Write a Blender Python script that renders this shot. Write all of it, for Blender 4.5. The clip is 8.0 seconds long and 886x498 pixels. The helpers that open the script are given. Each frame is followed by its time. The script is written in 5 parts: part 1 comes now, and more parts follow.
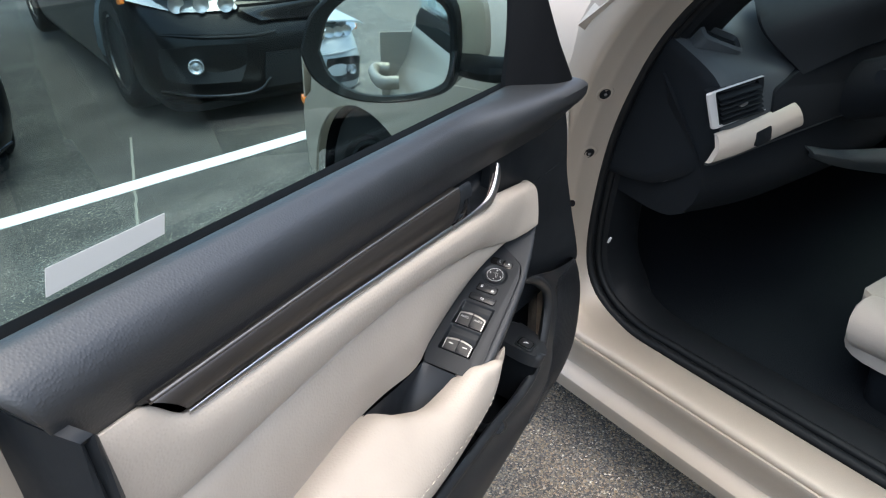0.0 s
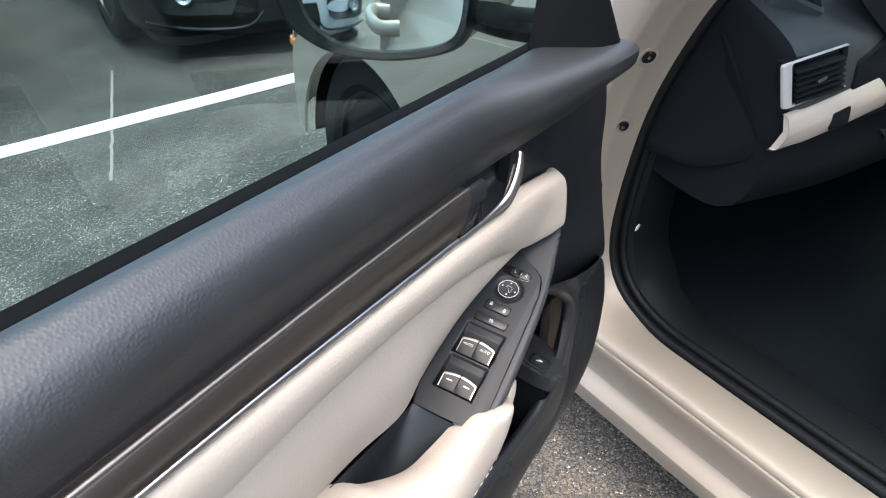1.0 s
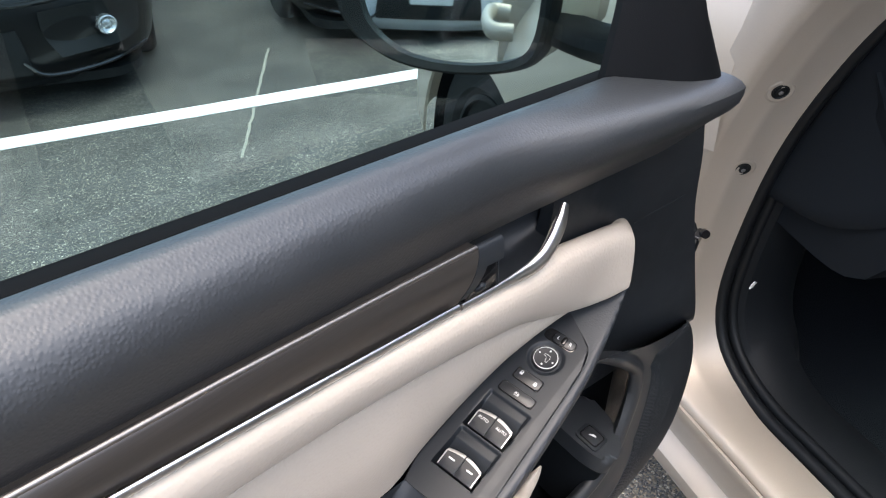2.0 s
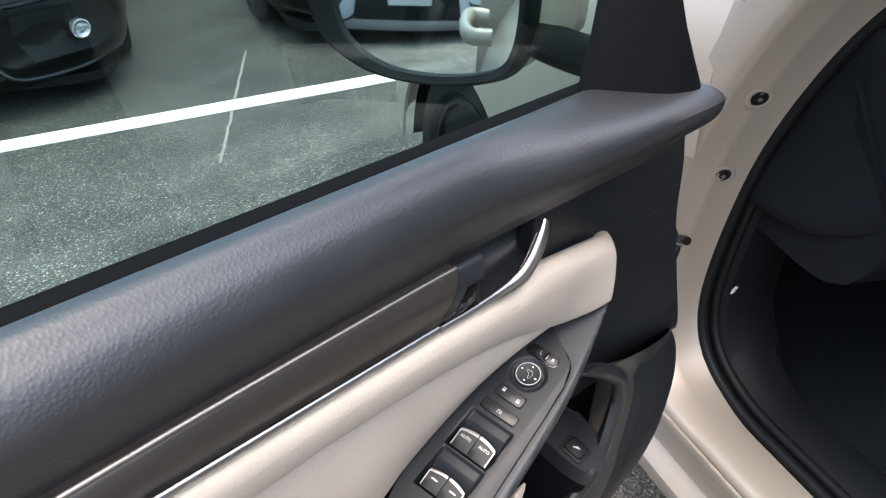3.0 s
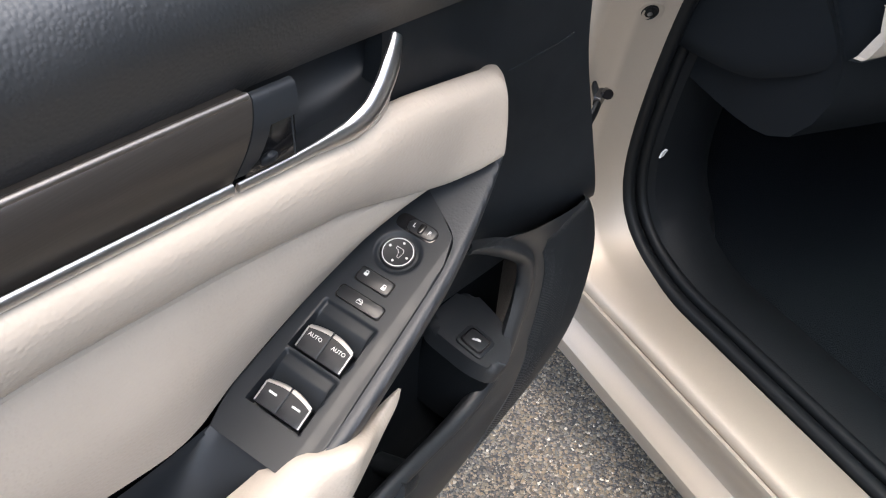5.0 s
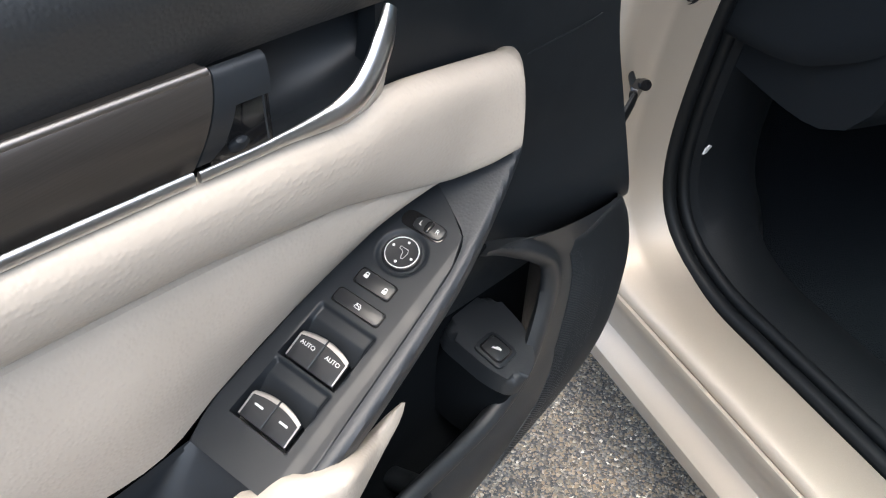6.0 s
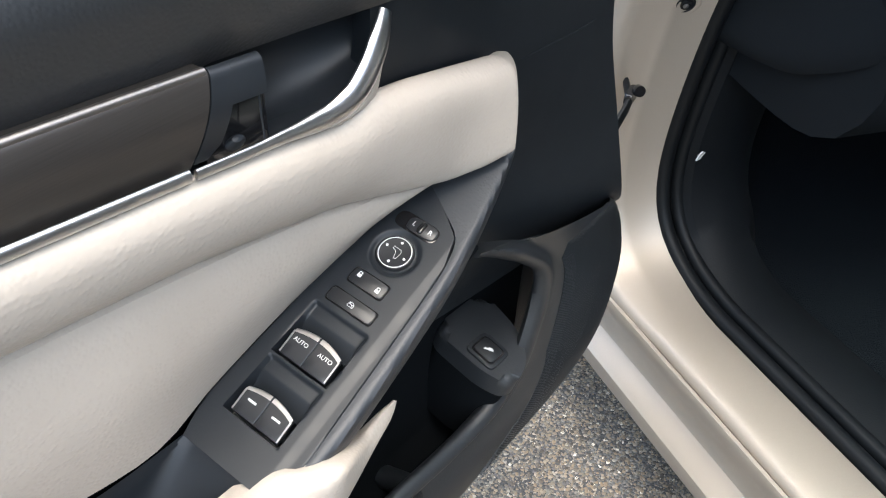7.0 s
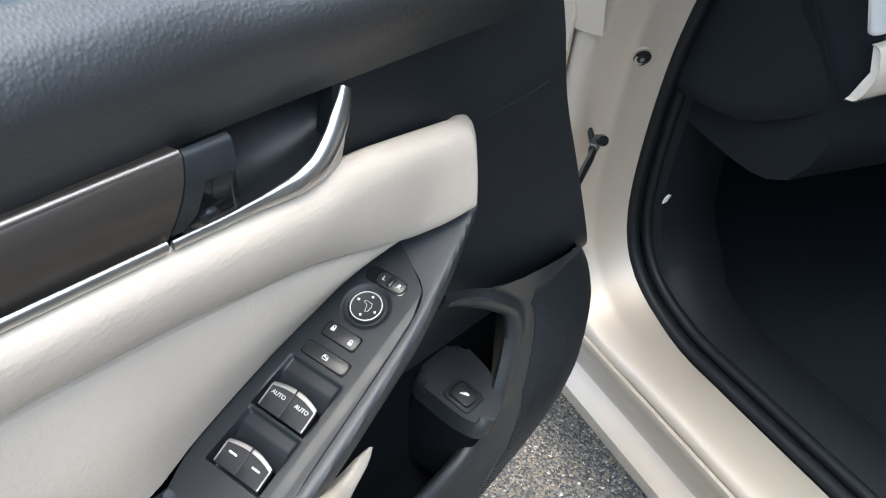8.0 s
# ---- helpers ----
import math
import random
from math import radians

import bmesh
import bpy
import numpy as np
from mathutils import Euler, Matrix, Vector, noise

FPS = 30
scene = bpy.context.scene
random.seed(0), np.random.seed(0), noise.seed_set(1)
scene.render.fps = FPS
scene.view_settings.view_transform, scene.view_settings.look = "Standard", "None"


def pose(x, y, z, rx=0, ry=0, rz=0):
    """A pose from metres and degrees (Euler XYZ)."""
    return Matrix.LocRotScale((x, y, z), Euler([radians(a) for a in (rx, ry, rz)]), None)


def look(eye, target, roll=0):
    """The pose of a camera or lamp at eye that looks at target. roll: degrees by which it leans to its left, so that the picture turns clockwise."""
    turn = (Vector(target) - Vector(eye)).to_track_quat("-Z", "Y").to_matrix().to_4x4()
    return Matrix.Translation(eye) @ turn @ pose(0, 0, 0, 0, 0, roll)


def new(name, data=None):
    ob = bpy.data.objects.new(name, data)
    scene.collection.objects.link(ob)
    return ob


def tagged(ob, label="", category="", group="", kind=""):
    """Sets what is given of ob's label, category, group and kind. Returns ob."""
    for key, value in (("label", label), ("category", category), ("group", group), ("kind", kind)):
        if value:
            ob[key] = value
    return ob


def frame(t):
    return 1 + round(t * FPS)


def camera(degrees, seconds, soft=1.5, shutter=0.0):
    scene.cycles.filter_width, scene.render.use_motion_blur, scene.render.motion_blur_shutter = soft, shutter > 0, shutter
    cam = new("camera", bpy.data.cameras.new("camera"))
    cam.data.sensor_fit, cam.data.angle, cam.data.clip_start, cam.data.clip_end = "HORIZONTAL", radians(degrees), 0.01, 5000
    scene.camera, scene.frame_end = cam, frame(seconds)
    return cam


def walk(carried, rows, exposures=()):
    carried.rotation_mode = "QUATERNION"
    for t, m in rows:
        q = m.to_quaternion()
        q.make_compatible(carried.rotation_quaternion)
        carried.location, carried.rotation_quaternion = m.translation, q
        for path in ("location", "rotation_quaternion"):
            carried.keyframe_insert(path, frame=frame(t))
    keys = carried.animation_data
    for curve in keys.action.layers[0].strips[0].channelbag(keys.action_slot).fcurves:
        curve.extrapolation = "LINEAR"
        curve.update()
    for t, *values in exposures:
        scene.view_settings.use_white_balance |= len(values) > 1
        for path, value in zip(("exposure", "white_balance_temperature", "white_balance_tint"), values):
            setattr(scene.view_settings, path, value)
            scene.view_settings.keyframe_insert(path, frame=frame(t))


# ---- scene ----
cam = camera(58.5, 8.0, soft=1.15)
PATH = [
    (0.0, (-0.7675, -0.4127, 1.2018), (0.7740, 0.4455, 0.2599), -2.30),
    (0.5, (-0.6523, -0.3155, 1.1747), (0.8550, 0.4370, 0.0968), -2.31),
    (1.0, (-0.5614, -0.2949, 1.1513), (0.9180, 0.5242, 0.0833), 0.20),
    (1.5, (-0.4378, -0.3017, 1.1270), (0.8822, 0.7450, 0.0490), 0.39),
    (1.7, (-0.4059, -0.3154, 1.1278), (0.8489, 0.8038, 0.0447), 0.53),
    (3.0, (-0.3742, -0.3042, 1.1373), (0.9096, 0.7791, 0.0518), 0.57),
    (3.5, (-0.3697, -0.3004, 1.1333), (0.9551, 0.7208, 0.0369), 1.16),
    (4.0, (-0.3590, -0.2934, 1.1296), (0.9843, 0.6665, 0.0008), 0.48),
    (4.5, (-0.3194, -0.2923, 1.1042), (1.0019, 0.6286, -0.0817), -1.34),
    (5.0, (-0.2396, -0.2819, 1.0172), (1.0123, 0.5873, -0.2778), 1.48),
    (5.2, (-0.2207, -0.2802, 0.9926), (0.9963, 0.6408, -0.2999), -0.21),
    (6.5, (-0.1916, -0.2781, 0.9824), (0.9877, 0.6898, -0.3109), -0.71),
    (7.0, (-0.1973, -0.2857, 0.9863), (0.9968, 0.6765, -0.2976), -0.03),
    (7.5, (-0.1969, -0.2902, 0.9946), (1.0130, 0.6979, -0.2543), -1.13),
    (8.0, (-0.2037, -0.3124, 1.0123), (1.0563, 0.6738, -0.1877), -1.49),
]
EXPOSURES = [(0.0, 2.14, 6550, 7), (0.5, 2.3, 6600, 8), (1.0, 2.5, 6650, 9), (1.5, 2.52, 6650, 10), (4.0, 2.46, 6750, 10), (5.0, 2.48, 6750, 9), (6.5, 2.57, 6500, 5), (7.5, 2.62, 6450, 4), (8.0, 2.68, 6250, 3)]
walk(cam, [(t, look(eye, target, roll)) for t, eye, target, roll in PATH], EXPOSURES)

# ---- world and light ----
world = bpy.data.worlds.new("sky")
scene.world = world
world.use_nodes = True
wn = world.node_tree.nodes
sky = wn.new("ShaderNodeTexSky")
sky.sky_type = "NISHITA"
sky.sun_disc = False
sky.sun_elevation, sky.sun_rotation = radians(76), radians(-143)
sky.air_density, sky.dust_density, sky.ozone_density = 1.0, 4.0, 1.0
wn["Background"].inputs[1].default_value = 0.11
world.node_tree.links.new(sky.outputs[0], wn["Background"].inputs[0])
sun = new("sun", bpy.data.lights.new("sun", "SUN"))
sun.data.energy, sun.data.angle, sun.data.color = 0.66, radians(100), (0.98, 0.99, 0.985)
sun.matrix_world = look((-0.6, -0.8, 4.5), (0.0, 0.0, 0.5))


# ---- materials ----
def material(name, color, rough=0.5, metal=0.0, coat=0.0, spec=0.5):
    m = bpy.data.materials.new(name)
    m.use_nodes = True
    p = m.node_tree.nodes["Principled BSDF"]
    p.inputs["Base Color"].default_value = (*color, 1)
    p.inputs["Roughness"].default_value = rough
    p.inputs["Metallic"].default_value = metal
    p.inputs["Coat Weight"].default_value = coat
    p.inputs["Coat Roughness"].default_value = 0.05
    p.inputs["Specular IOR Level"].default_value = spec
    return m


def node(m, kind, **values):
    n = m.node_tree.nodes.new(kind)
    for key, value in values.items():
        n.inputs[key.replace("_", " ")].default_value = value
    return n


def wire(m, a, b):
    m.node_tree.links.new(a, b)


def coords(m, stretch=(1, 1, 1)):
    tc = node(m, "ShaderNodeTexCoord")
    mp = node(m, "ShaderNodeMapping")
    mp.inputs["Scale"].default_value = stretch
    wire(m, tc.outputs["Object"], mp.inputs["Vector"])
    return mp.outputs["Vector"]


def mottle(m, a, b, scale=20.0, detail=4.0, stretch=(1, 1, 1), lo=0.35, hi=0.65):
    """The base colour wanders between a and b."""
    n = node(m, "ShaderNodeTexNoise", Scale=scale, Detail=detail)
    wire(m, coords(m, stretch), n.inputs["Vector"])
    r = m.node_tree.nodes.new("ShaderNodeValToRGB")
    r.color_ramp.elements[0].position, r.color_ramp.elements[1].position = lo, hi
    r.color_ramp.elements[0].color, r.color_ramp.elements[1].color = (*a, 1), (*b, 1)
    wire(m, n.outputs["Fac"], r.inputs["Fac"])
    wire(m, r.outputs["Color"], m.node_tree.nodes["Principled BSDF"].inputs["Base Color"])
    return r


def uneven_gloss(m, lo, hi, scale=30.0, stretch=(1, 1, 1)):
    n = node(m, "ShaderNodeTexNoise", Scale=scale, Detail=5.0)
    wire(m, coords(m, stretch), n.inputs["Vector"])
    r = node(m, "ShaderNodeMapRange")
    r.inputs["From Min"].default_value, r.inputs["From Max"].default_value = 0.3, 0.7
    r.inputs["To Min"].default_value, r.inputs["To Max"].default_value = lo, hi
    wire(m, n.outputs["Fac"], r.inputs["Value"])
    wire(m, r.outputs["Result"], m.node_tree.nodes["Principled BSDF"].inputs["Roughness"])


def relief(m, scale, strength, depth=0.0004, kind="cells", stretch=(1, 1, 1)):
    if kind == "cells":
        t = node(m, "ShaderNodeTexVoronoi", Scale=scale)
        t.feature = "DISTANCE_TO_EDGE"
        warp = node(m, "ShaderNodeTexNoise", Scale=scale * 0.3, Detail=2.0)
        v = coords(m, stretch)
        wire(m, v, warp.inputs["Vector"])
        mix = node(m, "ShaderNodeVectorMath")
        mix.operation = "MULTIPLY_ADD"
        k = 0.5 / scale
        mix.inputs[1].default_value = (k, k, k)
        wire(m, warp.outputs["Color"], mix.inputs[0])
        wire(m, v, mix.inputs[2])
        wire(m, mix.outputs[0], t.inputs["Vector"])
        dome = node(m, "ShaderNodeMapRange")
        dome.interpolation_type = "SMOOTHSTEP"
        dome.inputs["From Min"].default_value, dome.inputs["From Max"].default_value = 0.0, 0.28
        wire(m, t.outputs["Distance"], dome.inputs["Value"])
        out = dome.outputs["Result"]
    elif kind == "pebbles":
        t = node(m, "ShaderNodeTexVoronoi", Scale=scale)
        t.feature = "SMOOTH_F1"
        t.inputs["Smoothness"].default_value = 0.35
        wire(m, coords(m, stretch), t.inputs["Vector"])
        dome = node(m, "ShaderNodeMapRange")
        dome.interpolation_type = "SMOOTHSTEP"
        dome.inputs["From Min"].default_value, dome.inputs["From Max"].default_value = 0.75, 0.0
        wire(m, t.outputs["Distance"], dome.inputs["Value"])
        out = dome.outputs["Result"]
    else:
        t = node(m, "ShaderNodeTexNoise", Scale=scale, Detail=6.0)
        wire(m, coords(m, stretch), t.inputs["Vector"])
        out = t.outputs["Fac"]
    b = node(m, "ShaderNodeBump", Strength=strength, Distance=depth)
    wire(m, out, b.inputs["Height"])
    wire(m, b.outputs["Normal"], m.node_tree.nodes["Principled BSDF"].inputs["Normal"])
    return b


M = {}
M["grain"] = material("grained black vinyl", (0.0085, 0.0105, 0.0132), 0.46, spec=1.0)
relief(M["grain"], 430.0, 0.2, 0.0006, "pebbles")
uneven_gloss(M["grain"], 0.42, 0.49, 18.0)
M["grain_fine"] = material("fine grained black plastic", (0.022, 0.025, 0.0295), 0.45, spec=0.45)
relief(M["grain_fine"], 460.0, 0.15, 0.0005, "pebbles")
M["lip"] = material("satin black lower trim", (0.0125, 0.0148, 0.0178), 0.44, spec=0.6)
relief(M["lip"], 420.0, 0.15, 0.0003, "pebbles")
M["black"] = material("satin black plastic", (0.009, 0.0112, 0.0138), 0.5, spec=0.3)
relief(M["black"], 1300.0, 0.3, 0.00012)
uneven_gloss(M["black"], 0.4, 0.52)
M["plate"] = material("dark grey switch plate", (0.0125, 0.0148, 0.018), 0.42, spec=0.33)
uneven_gloss(M["plate"], 0.34, 0.46, 60.0)
M["key"] = material("black switch caps", (0.012, 0.013, 0.015), 0.38)
M["gloss_black"] = material("gloss black plastic", (0.008, 0.008, 0.009), 0.12)
M["beige"] = material("beige leatherette", (0.41, 0.364, 0.314), 0.55, spec=0.2)
mottle(M["beige"], (0.395, 0.351, 0.303), (0.42, 0.374, 0.324), 14.0)
relief(M["beige"], 330.0, 0.4, 0.0005, "pebbles")
M["stitch"] = material("beige thread", (0.56, 0.51, 0.43), 0.7)
# Brighter copy of the trim metal, carries the highlight of its upper edge.
M["bright_edge"] = material("brighter trim metal for the highlight", (0.26, 0.238, 0.222), 0.4, 1.0)
M["trim"] = material("dark brushed trim", (0.062, 0.057, 0.053), 0.34, 0.7)
mottle(M["trim"], (0.066, 0.06, 0.056), (0.076, 0.069, 0.064), 500.0, 4.0, (0.04, 1, 5))
M["chrome"] = material("satin chrome", (0.56, 0.545, 0.54), 0.3, 1.0)
M["silver"] = material("satin silver plastic", (0.62, 0.62, 0.63), 0.35, 0.45)
M["white"] = material("white print", (0.6, 0.6, 0.59), 0.5)
M["paint"] = material("champagne metallic paint", (0.36, 0.315, 0.265), 0.46, 0.35, 0.2)
mottle(M["paint"], (0.345, 0.3, 0.25), (0.375, 0.327, 0.273), 1400.0, 2.0)
M["sail"] = material("matt black plastic", (0.0036, 0.0041, 0.005), 0.55, spec=0.12)
relief(M["sail"], 900.0, 0.3, 0.0003)
M["rubber"] = material("black rubber", (0.005, 0.006, 0.007), 0.5, spec=0.2)
relief(M["rubber"], 300.0, 0.2, 0.0003, "noise")
M["carpet"] = material("black carpet", (0.0092, 0.0115, 0.014), 0.95, spec=0.03)
relief(M["carpet"], 500.0, 0.9, 0.002, "noise")
M["inner"] = material("dark interior plastic", (0.0085, 0.0105, 0.0128), 0.6, spec=0.08)
relief(M["inner"], 800.0, 0.25, 0.0003)
M["seal"] = material("matt black seal", (0.0026, 0.0031, 0.0036), 0.6, spec=0.05)
M["sill_plastic"] = material("dark grey sill plastic", (0.0056, 0.0068, 0.0081), 0.55, spec=0.13)
relief(M["sill_plastic"], 420.0, 0.25, 0.0003, "pebbles")
# Darker than the other black plastics: the pocket's shade put into its colour.
M["pocket"] = material("pocket plastic darkened for shade", (0.0045, 0.0055, 0.0066), 0.8, spec=0.03)
M["dash"] = material("grey black dashboard", (0.042, 0.05, 0.055), 0.5, spec=0.3)
relief(M["dash"], 800.0, 0.3, 0.0003)
M["tyre"] = material("tyre rubber", (0.009, 0.009, 0.0092), 0.8, spec=0.2)
relief(M["tyre"], 120.0, 0.3, 0.001, "noise")
M["black_paint"] = material("black car paint", (0.0025, 0.0028, 0.0034), 0.3, 0.0, 0.15, 0.18)
M["lamp"] = material("clear lamp lens", (0.3, 0.32, 0.34), 0.12, 0.6, 1.0)
M["amber"] = material("amber lens", (0.75, 0.2, 0.03), 0.3)
M["mirror"] = material("mirror glass", (0.9, 0.92, 0.92), 0.015, 1.0)
M["paper"] = material("white paper tag", (0.4, 0.41, 0.4), 0.7)
M["line"] = material("white road paint", (0.72, 0.73, 0.72), 0.75)
mottle(M["line"], (0.62, 0.63, 0.62), (0.8, 0.81, 0.8), 40.0, 8.0)
M["blue_paint"] = material("blue car paint", (0.02, 0.06, 0.3), 0.3, 0.2, 0.8)
M["pale_paint"] = material("white car paint", (0.42, 0.44, 0.46), 0.3, 0.0, 0.6)
M["steel"] = material("dark steel", (0.25, 0.25, 0.26), 0.4, 0.9)

glass = bpy.data.materials.new("window glass")
glass.use_nodes = True
g = glass.node_tree.nodes
g.remove(g["Principled BSDF"])
clear, shine, facing, power, scaled, blend = (g.new(k) for k in ("ShaderNodeBsdfTransparent", "ShaderNodeBsdfGlossy", "ShaderNodeLayerWeight", "ShaderNodeMath", "ShaderNodeMath", "ShaderNodeMixShader"))
clear.inputs[0].default_value = (0.77, 0.9, 0.89, 1)
shine.inputs["Roughness"].default_value = 0.01
facing.inputs["Blend"].default_value = 0.5
power.operation, power.inputs[1].default_value = "POWER", 5.0
scaled.operation, scaled.inputs[1].default_value, scaled.inputs[2].default_value = "MULTIPLY_ADD", 0.45, 0.062
for a, b in ((facing.outputs["Facing"], power.inputs[0]), (power.outputs[0], scaled.inputs[0]), (scaled.outputs[0], blend.inputs[0]), (clear.outputs[0], blend.inputs[1]),
             (shine.outputs[0], blend.inputs[2]), (blend.outputs[0], g["Material Output"].inputs[0])):
    glass.node_tree.links.new(a, b)
M["glass"] = glass

M["asphalt"] = material("asphalt with exposed aggregate", (0.06, 0.06, 0.06), 0.85)
v = coords(M["asphalt"])
stones = node(M["asphalt"], "ShaderNodeTexVoronoi", Scale=240.0)
wire(M["asphalt"], v, stones.inputs["Vector"])
ramp = M["asphalt"].node_tree.nodes.new("ShaderNodeValToRGB")
ramp.color_ramp.interpolation = "CONSTANT"
for i, (at, col) in enumerate(((0.0, (0.04, 0.0395, 0.038)), (0.45, (0.068, 0.065, 0.06)), (0.74, (0.115, 0.106, 0.09)), (0.9, (0.2, 0.178, 0.14)), (0.972, (0.36, 0.33, 0.27)))):
    e = ramp.color_ramp.elements[i] if i < 2 else ramp.color_ramp.elements.new(at)
    e.position, e.color = at, (*col, 1)
sep = node(M["asphalt"], "ShaderNodeSeparateColor")
wire(M["asphalt"], stones.outputs["Color"], sep.inputs[0])
wire(M["asphalt"], sep.outputs[0], ramp.inputs["Fac"])
patch = node(M["asphalt"], "ShaderNodeTexNoise", Scale=3.2, Detail=9.0)
wire(M["asphalt"], v, patch.inputs["Vector"])
dim = node(M["asphalt"], "ShaderNodeMapRange")
dim.inputs["From Min"].default_value, dim.inputs["From Max"].default_value = 0.3, 0.7
dim.inputs["To Min"].default_value, dim.inputs["To Max"].default_value = 0.55, 1.35
wire(M["asphalt"], patch.outputs["Fac"], dim.inputs["Value"])
mul = node(M["asphalt"], "ShaderNodeVectorMath")
mul.operation = "SCALE"
wire(M["asphalt"], ramp.outputs["Color"], mul.inputs[0])
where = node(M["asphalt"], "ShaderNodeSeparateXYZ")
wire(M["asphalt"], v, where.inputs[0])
# Paler aggregate at low Y, which also bounces light onto the door.
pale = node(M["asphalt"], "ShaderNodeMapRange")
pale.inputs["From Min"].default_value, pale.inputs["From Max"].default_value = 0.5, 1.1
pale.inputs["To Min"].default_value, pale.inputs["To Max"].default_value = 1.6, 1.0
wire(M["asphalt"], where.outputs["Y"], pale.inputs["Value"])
bay = node(M["asphalt"], "ShaderNodeVectorMath")
bay.operation, bay.inputs[1].default_value = "DOT_PRODUCT", (0.4277, 0.9039, 0.0)
wire(M["asphalt"], v, bay.inputs[0])
# Darker beyond the white line: the parked cars' shade put into the colour.
bay_shade = node(M["asphalt"], "ShaderNodeMapRange")
bay_shade.inputs["From Min"].default_value, bay_shade.inputs["From Max"].default_value = 2.2, 3.0
bay_shade.inputs["To Min"].default_value, bay_shade.inputs["To Max"].default_value = 1.0, 0.55
wire(M["asphalt"], bay.outputs["Value"], bay_shade.inputs["Value"])
# Random patch tone times the painted shade of the bay.
worn = node(M["asphalt"], "ShaderNodeMath")
worn.operation = "MULTIPLY"
wire(M["asphalt"], dim.outputs["Result"], worn.inputs[0])
wire(M["asphalt"], bay_shade.outputs["Result"], worn.inputs[1])
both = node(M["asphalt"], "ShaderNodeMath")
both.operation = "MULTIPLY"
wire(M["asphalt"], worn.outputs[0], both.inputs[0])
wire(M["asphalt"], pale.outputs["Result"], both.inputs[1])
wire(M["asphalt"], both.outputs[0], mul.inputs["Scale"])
wire(M["asphalt"], mul.outputs[0], M["asphalt"].node_tree.nodes["Principled BSDF"].inputs["Base Color"])
bump = node(M["asphalt"], "ShaderNodeBump", Strength=0.7, Distance=0.003)
bump.invert = True
wire(M["asphalt"], stones.outputs["Distance"], bump.inputs["Height"])
wire(M["asphalt"], bump.outputs["Normal"], M["asphalt"].node_tree.nodes["Principled BSDF"].inputs["Normal"])


# ---- mesh helpers ----
def finish(name, bm, mat, parent=None, label="", angle=38):
    me = bpy.data.meshes.new(name)
    bmesh.ops.recalc_face_normals(bm, faces=bm.faces[:])
    bm.to_mesh(me)
    bm.free()
    me.polygons.foreach_set("use_smooth", [True] * len(me.polygons))
    me.set_sharp_from_angle(angle=radians(angle))
    me.materials.append(M[mat])
    ob = new(name, me)
    ob.parent = parent
    return tagged(ob, label)


def part(name, bm, mat, parent, label="", angle=38):
    """One mesh under a thing, or under one of its parts."""
    return finish(name, bm, mat, parent, label, angle)


def root(name, label, category, place=None, group="", kind=""):
    ob = tagged(new(name), label, category, group, kind)
    ob.empty_display_size = 0.1
    if place is not None:
        ob.matrix_basis = place
    return ob


def curve(pts, n):
    """n points on a smooth line through pts."""
    p = np.array(pts, float)
    if len(p) == 2:
        return p[0] + (p[1] - p[0]) * np.linspace(0, 1, n)[:, None]
    p = np.vstack([2 * p[0] - p[1], p, 2 * p[-1] - p[-2]])
    length = np.concatenate([[0], np.cumsum(np.linalg.norm(np.diff(p[1:-1], axis=0), axis=1))])
    out = []
    for s in np.linspace(0, length[-1], n):
        i = min(np.searchsorted(length, s, "right") - 1, len(length) - 2)
        i = max(i, 0)
        t = (s - length[i]) / max(length[i + 1] - length[i], 1e-9)
        a, b, c, d = p[i:i + 4]
        out.append(0.5 * (2 * b + (c - a) * t + (2 * a - 5 * b + 4 * c - d) * t * t + (3 * b - a - 3 * c + d) * t ** 3))
    return np.array(out)


def spline(pts, n):
    """n points on a smooth line through pts, evenly spread from one given point to the next."""
    p = np.array(pts, float)
    p = np.vstack([2 * p[0] - p[1], p, 2 * p[-1] - p[-2]])
    out = []
    for s in np.linspace(0, len(p) - 3, n):
        i = min(int(s), len(p) - 4)
        t = s - i
        a, b, c, d = p[i:i + 4]
        out.append(0.5 * (2 * b + (c - a) * t + (2 * a - 5 * b + 4 * c - d) * t * t + (3 * b - a - 3 * c + d) * t ** 3))
    return np.array(out)


def net(rows, nu, nv):
    """A smooth sheet of nu x nv points through control rows."""
    lines = [curve(r, nu) for r in rows]
    cols = [curve([ln[i] for ln in lines], nv) for i in range(nu)]
    return np.array(cols)


def sheet(grid, back=None, bm=None):
    """Faces over a grid of points; back: a vector by which a second layer lies behind, closed round the rim."""
    bm = bm or bmesh.new()
    nu, nv = grid.shape[:2]
    layers = [grid] if back is None else [grid, grid + np.array(back)]
    vs = [[[bm.verts.new(p) for p in col] for col in layer] for layer in layers]
    for k, f in enumerate(vs):
        for i in range(nu - 1):
            for j in range(nv - 1):
                q = [f[i][j], f[i + 1][j], f[i + 1][j + 1], f[i][j + 1]]
                bm.faces.new(q if k == 0 else q[::-1])
    if back is not None:
        a, b = vs
        rim = [(i, 0) for i in range(nu)] + [(nu - 1, j) for j in range(1, nv)] + [(i, nv - 1) for i in range(nu - 2, -1, -1)] + [(0, j) for j in range(nv - 2, 0, -1)]
        for (i, j), (k, m) in zip(rim, rim[1:] + rim[:1]):
            bm.faces.new([a[i][j], b[i][j], b[k][m], a[k][m]])
    return bm


def skin(rows, nu=32, nv=12, back=None, bm=None):
    return sheet(net(rows, nu, nv), back, bm)


